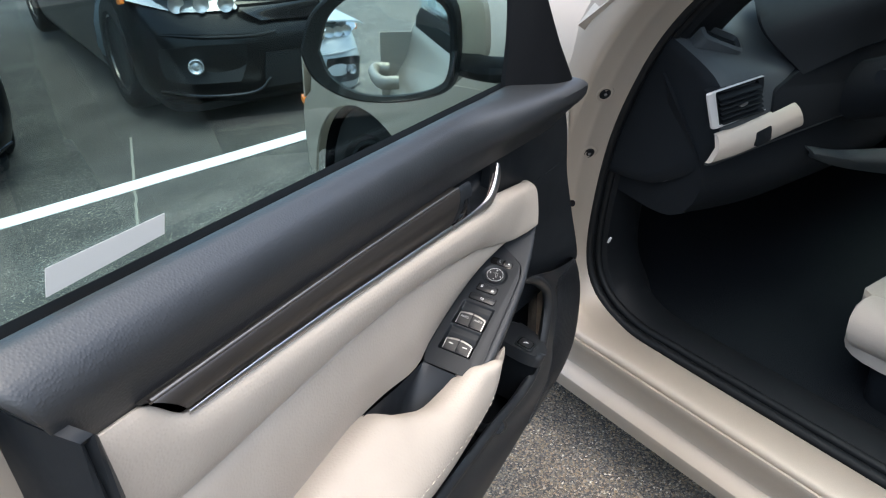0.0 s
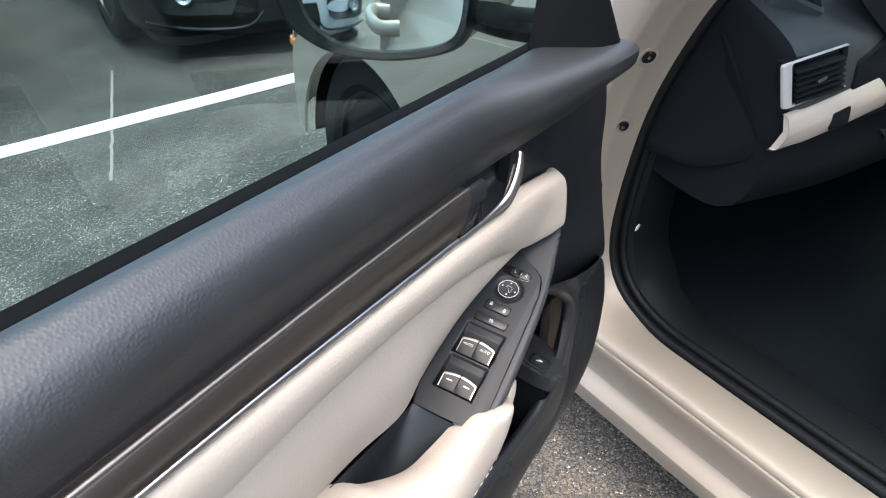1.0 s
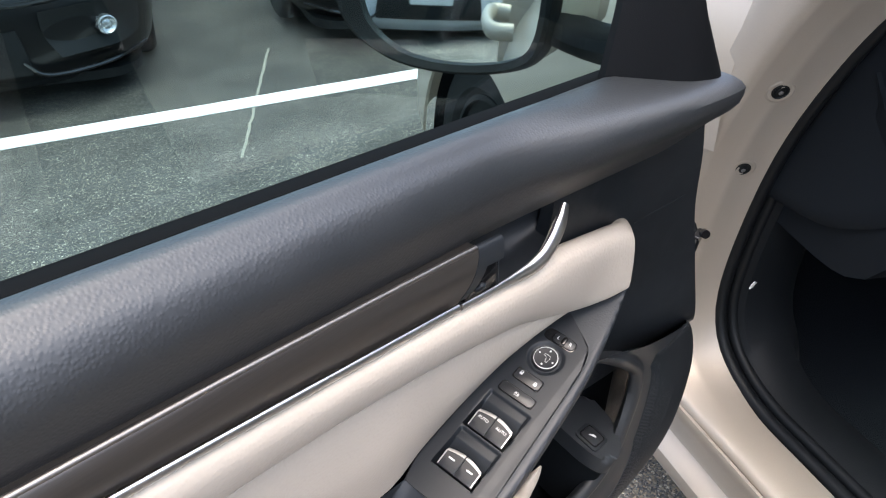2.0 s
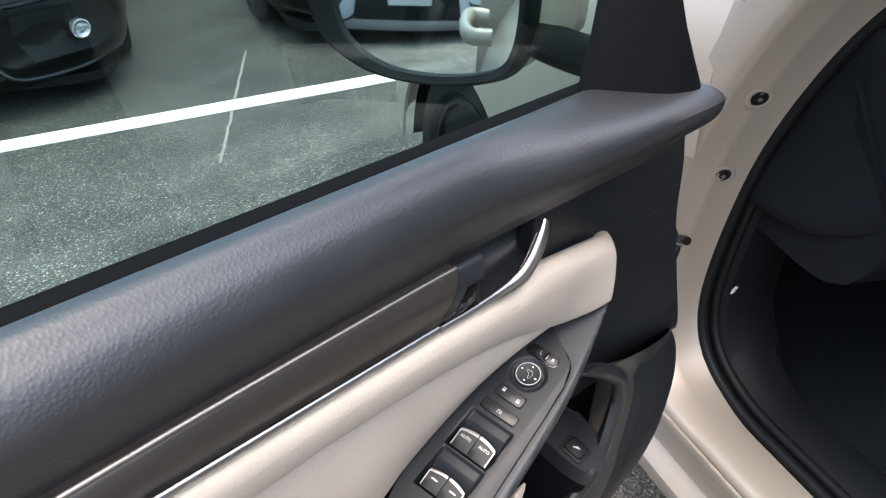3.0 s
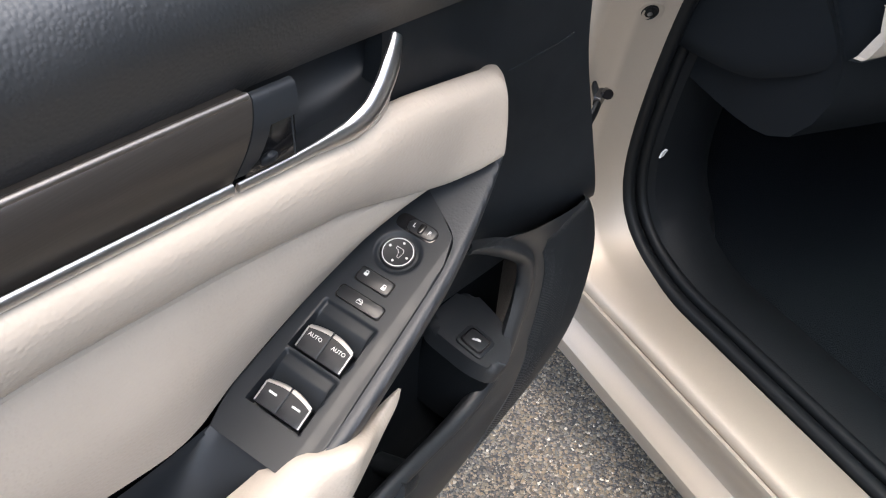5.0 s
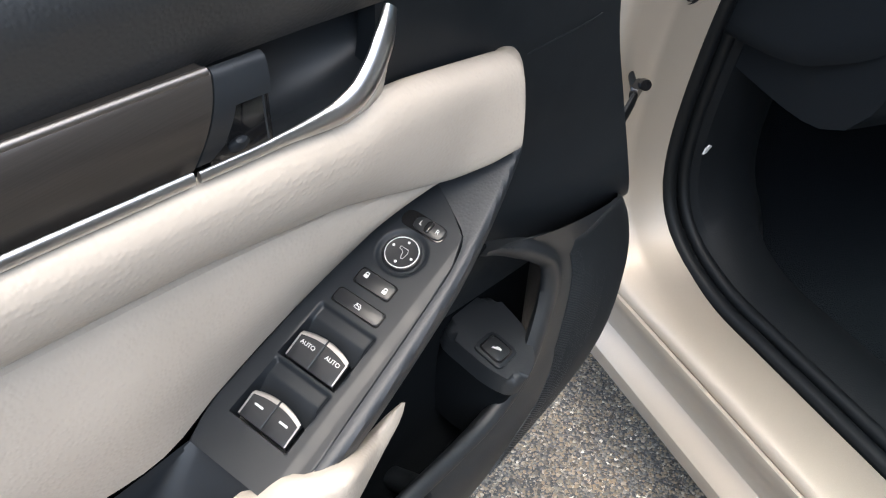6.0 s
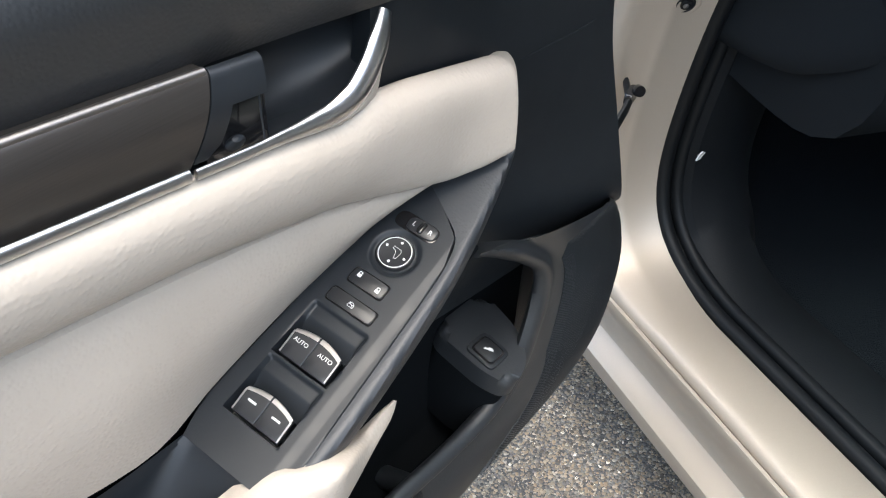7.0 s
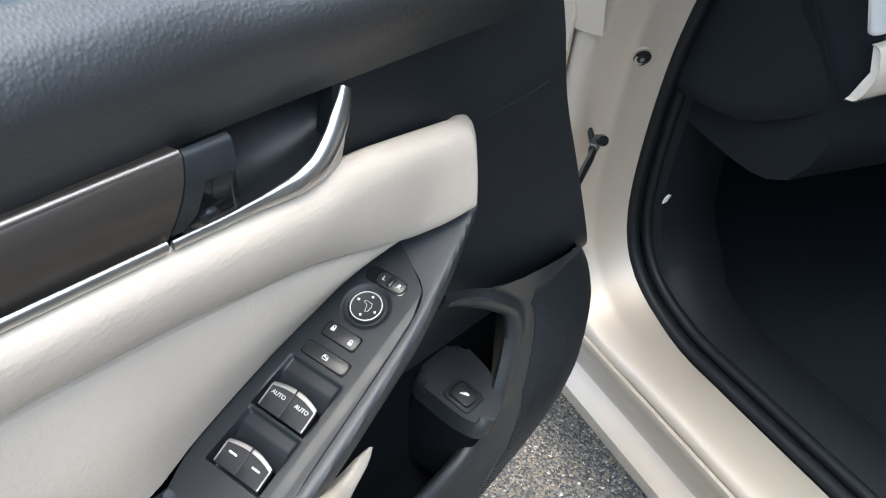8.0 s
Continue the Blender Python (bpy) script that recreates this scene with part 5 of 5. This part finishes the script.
part("knee_panel", skin(lower, 24, 20, (0.09, 0, 0.12)), "inner", dash, "black knee panel")
surround = [(0.236, 0.7), (0.236, 0.792), (0.262, 0.8), (0.3, 0.815), (0.82, 0.83), (0.82, 0.7)]
part("instrument_surround", slab(rounded(surround, 0.01), frame_of((-0.386, 0, 0), (0, -1, 0), (0, 0, 1)), -0.01, 0.004, 0.003), "inner", dash, "black panel round the steering column")
# side vent

def vent(m, w, h, slats, frame_mat, parent, border=0.011, deep=0.03):
    ring_o = rounded(rect(w, h), 0.012, 4)
    ring_i = [(x * (1 - 2 * border / w), y * (1 - 2 * border / h)) for x, y in ring_o]
    loops = [[m @ Vector((*p, -0.02)) for p in ring_o], [m @ Vector((*p, 0.006)) for p in ring_o], [m @ Vector((*p, 0.009)) for p in ring_i], [m @ Vector((*p, -deep)) for p in ring_i]]
    b, vs = loop_skin(loops)
    fr = part("vent_frame", b, frame_mat, parent)
    part("vent_box", slab(ring_i, m, -deep - 0.004, -deep + 0.002), "carpet", fr)
    for i in range(slats):
        y = (i + 0.5) / slats * (h - 2 * border) - (h - 2 * border) / 2
        part("slat", slab(rect(w - 2 * border, 0.016), m @ pose(0, y, -0.006, -62, 0, 0), -0.0012, 0.0012, 0.0006), "inner", fr)
    return fr


SIDE = frame_of((-0.392, 0, 0), (0, -1, 0), (0, 0, 1))
quad = np.array([(0.051, 0.823), (0.076, 0.759), (0.226, 0.76), (0.205, 0.823)])


def inset(left, right, low, top):
    """The vent's outline drawn in by those shares of its width and height."""
    tl, bl, br, tr = quad
    at = lambda a, b: (tl * (1 - a) + tr * a) * (1 - b) + (bl * (1 - a) + br * a) * b
    return [tuple(at(left, top)), tuple(at(left, 1 - low)), tuple(at(1 - right, 1 - low)), tuple(at(1 - right, top))]


rings = [[SIDE @ Vector((*p, h - 0.04 * (p[0] - 0.051))) for p in rounded(inset(*q), 0.006, 4)] for q, h in (((0, 0, 0, 0), -0.003), ((0, 0, 0, 0), 0.0), ((0.02, 0.0, 0.006, 0.006), 0.002), ((0.115, 0.0005, 0.02, 0.014), 0.002), ((0.13, 0.001, 0.03, 0.024), -0.003))]
bm, _ = loop_skin(rings)
bmesh.ops.delete(bm, geom=[f for f in bm.faces if f.calc_center_median().y < -0.185], context="FACES")
part("vent_bezel", bm, "silver", dash, "satin silver bezel of the side vent")
rings = [[SIDE @ Vector((*p, h - 0.04 * (p[0] - 0.051))) for p in rounded(inset(*q), 0.006, 4)] for q, h in (((0.13, 0.001, 0.03, 0.024), -0.003), ((0.15, 0.12, 0.07, 0.07), 0.0), ((0.19, 0.08, 0.11, 0.1), -0.03))]
bm, vs = loop_skin(rings)
bm.faces.new(vs[-1])
fr = part("vent_box", bm, "inner", dash, "black vent box")
for i in range(6):
    a = np.array(inset(0.2, 0.1, 0.0, 0.0))
    k = 0.17 + i * 0.135
    p, q = a[0] * (1 - k) + a[1] * k, a[3] * (1 - k) + a[2] * k
    b = bmesh.new()
    sheet(np.array([[SIDE @ Vector((*p, -0.012)), SIDE @ Vector((p[0], p[1] - 0.006, 0.0005))], [SIDE @ Vector((*q, -0.012)), SIDE @ Vector((q[0], q[1] - 0.006, 0.0005))]]), (0, 0, -0.0018), b)
    part("slat", b, "inner", fr)
part("vent_tab", slab(rounded(rect(0.018, 0.005), 0.002), SIDE @ pose(0.15, 0.786, -0.004, 0, 0, 8), 0, 0.005, 0.002), "steel", fr, "dark silver vent tab")
VM = frame_of((-0.312, -0.171, 0.8735), (-0.3, -0.85, -0.38), (0.8, -0.05, 0.6))
vent(VM, 0.085, 0.042, 5, "dash", dash, 0.006, 0.02)
full = []
for k, (q, yt, yb, zt, zb) in enumerate(((0.04, -0.096, -0.086, 0.746, 0.698), (0.93, -0.096, -0.086, 0.746, 0.698), (1.0, -0.0935, -0.083, 0.746, 0.698), (1.0, -0.15, -0.145, 0.7475, 0.695), (1.0, -0.22, -0.225, 0.752, 0.698), (1.0, -0.296, -0.331, 0.759, 0.705), (0.93, -0.299, -0.334, 0.759, 0.705), (0.04, -0.299, -0.334, 0.759, 0.705))):
    e = np.array([(-0.382, yt, zt), (-0.39, yt, zt - 0.001), (-0.396, yt * 0.8 + yb * 0.2, zt - 0.01), (-0.399, (yt + yb) / 2, (zt + zb) / 2), (-0.392, yb, zb + 0.004), (-0.38, yb, zb)])
    mid = e.mean(axis=0)
    full.append(curve(mid + (e - mid) * q, 24))
bt = part("beige_trim", sheet(np.array(full)), "beige", dash, "beige lower trim")
part("switch_panel", slab(rounded(rect(0.04, 0.026), 0.004), frame_of((-0.3985, -0.207, 0.72), (0, -1, 0.1), (0.05, 0, 1)), -0.003, 0.0022, 0.001), "inner", bt, "black blank switch panel")
bm = skin([[(-0.375, -0.39, 0.65), (-0.375, -0.53, 0.607), (-0.375, -0.74, 0.557)], [(-0.388, -0.395, 0.638), (-0.388, -0.53, 0.592), (-0.388, -0.745, 0.53)], [(-0.375, -0.41, 0.622), (-0.375, -0.53, 0.57), (-0.375, -0.75, 0.495)]], 20, 8, (0.01, 0, 0))
part("lower_trim", bm, "dash", dash, "grey trim beyond the steering column")
# steering wheel and column
sw = root("steering_wheel", "black leather steering wheel with column stalk", "steering wheel", CAR @ pose(-0.62, -0.5, 0.83, 0, -68, 0))
part("rim", tube([(0.185 * math.cos(a), 0.185 * math.sin(a), 0) for a in np.linspace(0, 2 * math.pi, 33)], 0.0145, 80, 12), "black", sw, "black leather rim")
part("hub", lathe([(0.07, -0.03), (0.075, 0.0), (0.05, 0.02), (0.02, 0.024)], pose(0, 0, -0.02), 28), "inner", sw)
for a in (90, 270, 180):
    part("spoke", slab(rounded(rect(0.12, 0.035, 0.115, 0), 0.008), pose(0, 0, -0.012, 0, 0, a), -0.008, 0.008, 0.004), "silver" if a == 180 else "inner", sw)
part("column", tube([(0, 0, -0.02), (0.0, 0, -0.26)], 0.055, 10, 16, up=(1, 0, 0)), "inner", sw, "black column cover")
part("stalk", tube([(0.02, 0.04, -0.09), (0.03, 0.12, -0.09), (0.035, 0.2, -0.085)], [0.008, 0.009, 0.013], 16, 10), "inner", sw, "black indicator stalk")

# driver's seat
seat = root("driver_seat", "beige leatherette driver's seat on a black base", "car seat", CAR @ pose(-0.85, -0.55, 0.24))
part("cushion", slab(rounded(rect(0.57, 0.5, 0.03, 0.0), 0.1, 6), pose(0, 0, 0), 0.085, 0.172, 0.036, seg=4), "beige", seat, "beige seat cushion")
part("side_bolster", tube([(0.27, 0.22, 0.15), (0.1, 0.235, 0.165), (-0.25, 0.235, 0.16)], [0.05, 0.055, 0.055], 24, 14), "beige", seat)
part("seat_base", slab(rounded(rect(0.5, 0.48), 0.06), pose(0, 0, 0), 0.0, 0.115, 0.03, seg=3), "inner", seat, "black seat base")
back = [[(-0.22, 0.24, 0.14), (-0.22, 0.0, 0.16), (-0.22, -0.24, 0.14)], [(-0.3, 0.25, 0.45), (-0.33, 0.0, 0.45), (-0.3, -0.25, 0.45)], [(-0.4, 0.2, 0.72), (-0.42, 0.0, 0.74), (-0.4, -0.2, 0.72)]]
part("backrest", skin(back, 20, 20, (-0.1, 0, 0)), "beige", seat, "beige seat backrest")


# ---- wheels and other cars ----
def wheel(parent, m, r, spokes, rim_mat="steel", w=0.2):
    """A wheel whose axle is the z axis of m; its outer face looks along +z."""
    h = w / 2
    ty = part("tyre", lathe([(r * 0.64, h * 0.8), (r * 0.72, h), (r * 0.9, h * 0.98), (r * 0.97, h * 0.82), (r, h * 0.5), (r, -h * 0.5), (r * 0.97, -h * 0.85), (r * 0.7, -h)], m, 56), "tyre", parent, "black tyre")
    rm = part("rim", lathe([(r * 0.66, h * 0.72), (r * 0.66, h * 0.9), (r * 0.62, h * 0.92), (r * 0.6, h * 0.5), (r * 0.55, -h * 0.2), (r * 0.1, -h * 0.2)], m, 48), rim_mat, parent, "alloy rim")
    for i in range(spokes):
        a = 360 / spokes * i
        part("spoke", slab([(0.03, -0.022), (r * 0.62, -0.014), (r * 0.62, 0.014), (0.03, 0.022)], m @ pose(0, 0, h * 0.62, 0, 0, a), -0.02, 0.008, 0.004), rim_mat, rm)
    part("hub_cap", lathe([(0.05, h * 0.5), (0.05, h * 0.7), (0.035, h * 0.78), (0.01, h * 0.78)], m, 20), rim_mat, rm)


own_z = ground_z(0, (CAR @ Vector((0.62, 0, 0))).y)
wheel(body, frame_of((0.62, -0.125, own_z + 0.305), (1, 0, 0), (0, 0, 1)) @ pose(0, 0, 0, 180, 0, 0), 0.305, 10, "rubber")


for x, y, turn in ((-2.6, -0.075, 180), (-2.6, -1.63, 0), (0.62, -1.63, 0)):
    z = ground_z(0, (CAR @ Vector((x, y, 0))).y)
    wheel(body, frame_of((x, y, z + 0.305), (1, 0, 0), (0, 0, 1)) @ pose(0, 0, 0, turn, 0, 0), 0.305, 10, "rubber")


def sedan(label, where, paint_mat, group, plate_mat=None):
    """A parked saloon: x forward from its nose, y to its left."""
    car = root("parked_car", label, "car", where, group)
    rows = []
    for z, tuck, nose in ((0.19, 0.06, 0.1), (0.26, 0.02, 0.02), (0.38, 0.0, 0.0), (0.5, 0.0, 0.0), (0.6, 0.01, 0.03), (0.7, 0.02, 0.1), (0.78, 0.05, 0.2)):
        half = [(-4.45, 0.55), (-4.3, 0.8), (-3.4, 0.88), (-1.6, 0.89), (-0.95, 0.895), (-0.42, 0.86), (-0.16, 0.66), (-0.03, 0.35), (0.0, 0.0)]
        right = [(x - nose, -(y - tuck if y else 0), z) for x, y in half]
        left = [(x - nose, (y - tuck), z) for x, y in half[-2::-1]]
        rows.append(right + left)
    grid = net(rows, 240, 26)
    b = bmesh.new()
    vs = [[b.verts.new(p) for p in col] for col in grid]
    for i in range(239):
        for j in range(25):
            c4 = (grid[i][j] + grid[i + 1][j + 1]) / 2
            if min(math.hypot(c4[0] + 0.95, c4[2] - 0.32), math.hypot(c4[0] + 3.62, c4[2] - 0.32)) > 0.37 or abs(c4[1]) < 0.6:
                b.faces.new([vs[i][j], vs[i + 1][j], vs[i + 1][j + 1], vs[i][j + 1]])
    part("body", b, paint_mat, car, "", 60)
    hood = [[(-0.2, -0.82, 0.77), (-0.9, -0.82, 0.86), (-1.5, -0.8, 0.93)], [(-0.2, -0.7, 0.79), (-0.8, -0.6, 0.92), (-1.45, -0.55, 0.99)], [(-0.16, 0.0, 0.8), (-0.8, 0.0, 0.94), (-1.4, 0.0, 1.02)], [(-0.2, 0.7, 0.79), (-0.8, 0.6, 0.92), (-1.45, 0.55, 0.99)], [(-0.2, 0.82, 0.77), (-0.9, 0.82, 0.86), (-1.5, 0.8, 0.93)]]
    part("bonnet", skin(hood, 20, 24, (0, 0, -0.01)), paint_mat, car)
    cab = [[(-1.4, -0.8, 0.95), (-1.4, 0.0, 1.0), (-1.4, 0.8, 0.95)], [(-2.1, -0.62, 1.38), (-2.1, 0.0, 1.42), (-2.1, 0.62, 1.38)], [(-3.2, -0.6, 1.38), (-3.2, 0.0, 1.42), (-3.2, 0.6, 1.38)], [(-4.2, -0.74, 0.98), (-4.2, 0.0, 1.02), (-4.2, 0.74, 0.98)]]
    part("cabin", skin(cab, 16, 24, (0, 0, -0.02)), "gloss_black", car, "dark glazed cabin")
    for sgn in (-1, 1):
        b = skin([[(-1.4, sgn * 0.8, 0.93), (-2.8, sgn * 0.84, 0.96), (-4.2, sgn * 0.76, 0.96)], [(-2.1, sgn * 0.64, 1.38), (-2.6, sgn * 0.64, 1.41), (-3.2, sgn * 0.62, 1.38)]], 16, 6, (0, -sgn * 0.01, 0))
        part("side_glass", b, "gloss_black", car)
        b = skin([[(-4.3, sgn * 0.8, 0.76), (-2.8, sgn * 0.875, 0.78), (-1.0, sgn * 0.87, 0.77)], [(-4.2, sgn * 0.76, 0.97), (-2.8, sgn * 0.84, 0.97), (-1.4, sgn * 0.8, 0.94)]], 16, 6, (0, -sgn * 0.01, 0))
        part("shoulder", b, paint_mat, car)
        lamp = part("headlamp", skin([[(-0.18, sgn * 0.42, 0.67), (-0.32, sgn * 0.66, 0.69), (-0.55, sgn * 0.845, 0.72)], [(-0.13, sgn * 0.42, 0.63), (-0.27, sgn * 0.68, 0.635), (-0.52, sgn * 0.87, 0.68)], [(-0.1, sgn * 0.45, 0.6), (-0.25, sgn * 0.69, 0.6), (-0.48, sgn * 0.88, 0.65)]], 20, 10, (-0.03, 0, 0)), "lamp", car, "clear headlamp")
        for k in range(3):
            part("reflector", lathe([(0.038, 0.0), (0.042, 0.018), (0.03, 0.014), (0.012, 0.006)], frame_of((-0.115 - 0.075 * k, sgn * (0.5 + 0.1 * k), 0.635), (0.1 * sgn, 1, 0), (0, 0, 1)) @ pose(0, 0, 0), 20), "chrome", lamp)
        part("side_marker", slab(rounded(rect(0.07, 0.045), 0.01), frame_of((-0.56, sgn * 0.885, 0.645), (1, 0, 0.1), (0, 0, 1)), -0.01 if sgn < 0 else -0.01, 0.012), "amber", car, "amber side marker")
        pod = part("fog_housing", skin([[(-0.1, sgn * 0.45, 0.52), (-0.24, sgn * 0.72, 0.52), (-0.36, sgn * 0.82, 0.5)], [(-0.13, sgn * 0.45, 0.42), (-0.27, sgn * 0.72, 0.42), (-0.38, sgn * 0.82, 0.42)], [(-0.12, sgn * 0.5, 0.33), (-0.25, sgn * 0.72, 0.33), (-0.36, sgn * 0.81, 0.35)]], 20, 12, (-0.004, 0, 0)), "rubber", car, "black fog lamp housing")
        pod.location = Vector((0.075, 0, 0))
        b = lathe([(0.04, -0.05), (0.04, 0.004), (0.035, 0.006), (0.031, 0.0), (0.02, -0.004), (0.008, 0.002)], Matrix.Translation((-0.135, sgn * 0.69, 0.42)) @ Vector((0.93, sgn * 0.37, 0)).to_track_quat("Z", "Y").to_matrix().to_4x4(), 24)
        part("fog_lamp", b, "lamp", car, "round clear fog lamp")
        b = tube([(0.0, sgn * 0.3, 0.56), (-0.05, sgn * 0.42, 0.55), (-0.13, sgn * 0.62, 0.56), (-0.3, sgn * 0.8, 0.57)], [0.008, 0.012, 0.012, 0.006], 24, 8)
        part("bumper_crease", b, paint_mat, car)
        b = tube([(0.01, sgn * 0.36, 0.34), (-0.03, sgn * 0.44, 0.27), (-0.14, sgn * 0.66, 0.265), (-0.33, sgn * 0.83, 0.28)], [0.007, 0.01, 0.01, 0.007], 24, 8)
        part("lower_lip", b, "gloss_black" if paint_mat == "black_paint" else "rubber", car, "satin lower lip")
        for x in (-0.95, -3.62):
            wheel(car, Matrix.Translation((x, sgn * 0.78, 0.325)) @ Vector((0, sgn, 0)).to_track_quat("Z", "Y").to_matrix().to_4x4(), 0.325, 5 if paint_mat == "black_paint" else 8, "gloss_black" if paint_mat == "black_paint" else "silver")
        b = skin([[(-0.6, sgn * 0.6, 0.2), (-0.95, sgn * 0.6, 0.7), (-1.3, sgn * 0.6, 0.2)], [(-0.6, sgn * 0.3, 0.2), (-0.95, sgn * 0.3, 0.7), (-1.3, sgn * 0.3, 0.2)]], 12, 4, (0, 0, 0.01))
        part("arch_liner", b, "rubber", car)
    gr = part("grille", skin([[(-0.09, -0.46, 0.64), (0.005, 0.0, 0.65), (-0.09, 0.46, 0.64)], [(-0.05, -0.44, 0.6), (0.02, 0.0, 0.6), (-0.05, 0.44, 0.6)], [(-0.02, -0.36, 0.545), (0.015, 0.0, 0.53), (-0.02, 0.36, 0.545)]], 30, 10, (-0.01, 0, 0)), "gloss_black", car, "gloss black grille")
    part("grille_bar", tube([(-0.06, -0.46, 0.655), (0.015, -0.2, 0.64), (0.025, 0, 0.635), (0.015, 0.2, 0.64), (-0.06, 0.46, 0.655)], 0.011, 30, 8), "gloss_black" if paint_mat == "black_paint" else "chrome", gr)
    ring4 = rounded(rect(0.1, 0.08), 0.022, 5)
    bb, _ = loop_skin([[Vector((0.036 if k in (1, 2) else 0.022, p[0] * q, 0.62 + p[1] * q)) for p in ring4] for k, q in enumerate((1.0, 1.0, 0.82, 0.82))])
    part("badge", bb, "chrome", gr, "plain rounded chrome emblem")
    part("lower_intake", skin([[(-0.01, -0.36, 0.46), (0.022, 0.0, 0.45), (-0.01, 0.36, 0.46)], [(-0.01, -0.38, 0.36), (0.022, 0.0, 0.36), (-0.01, 0.38, 0.36)], [(-0.02, -0.38, 0.28), (0.015, 0.0, 0.28), (-0.02, 0.38, 0.28)]], 30, 10, (-0.01, 0, 0)), "rubber", car, "black lower intake")
    part("underside", slab(rounded(rect(4.2, 1.6, -2.3, 0), 0.2), pose(0, 0, 0), 0.17, 0.21), "rubber", car)
    for o in car.children:
        if not o.name.startswith(("tyre", "rim")):
            o.location.z += 0.03 if o.name.startswith(("headlamp", "grille", "side_marker")) else -0.045
    if plate_mat:
        pl = part("number_plate", slab(rounded(rect(0.31, 0.16), 0.01), frame_of((0.03, 0, 0.42), (0, 1, 0), (0, 0, 1)), 0, 0.006), plate_mat, car, "white plate with dark bars")
        part("plate_bar", slab(rect(0.22, 0.05), frame_of((0.037, 0, 0.42), (0, 1, 0), (0, 0, 1)), 0, 0.001), "steel", pl)
    return car


def parked(x, y, heading):
    """The pose of a car whose nose stands over (x, y); heading: a direction."""
    f = Vector((*heading, 0)).normalized()
    return Matrix.Translation((x, y, ground_z(x + 0, y + 0.8))) @ Matrix((f, Vector((-f.y, f.x, 0)), Vector((0, 0, 1)))).transposed().to_4x4()


sedan("black saloon parked nose out beyond the white line", parked(2.66, 2.13, (-FWD.x, -FWD.y)), "black_paint", "cars parked across the line")
sedan("black saloon parked beside its twin", parked(0.43, 3.08, (-FWD.x, -FWD.y)), "black_paint", "cars parked across the line")
sedan("pale saloon with a white plate, parked behind", parked(-4.7, 0.45, (0.96, -0.28)), "pale_paint", "cars parked behind", "paper")
sedan("blue saloon parked behind the others", parked(-5.9, 2.9, (0.96, -0.28)), "blue_paint", "cars parked behind")
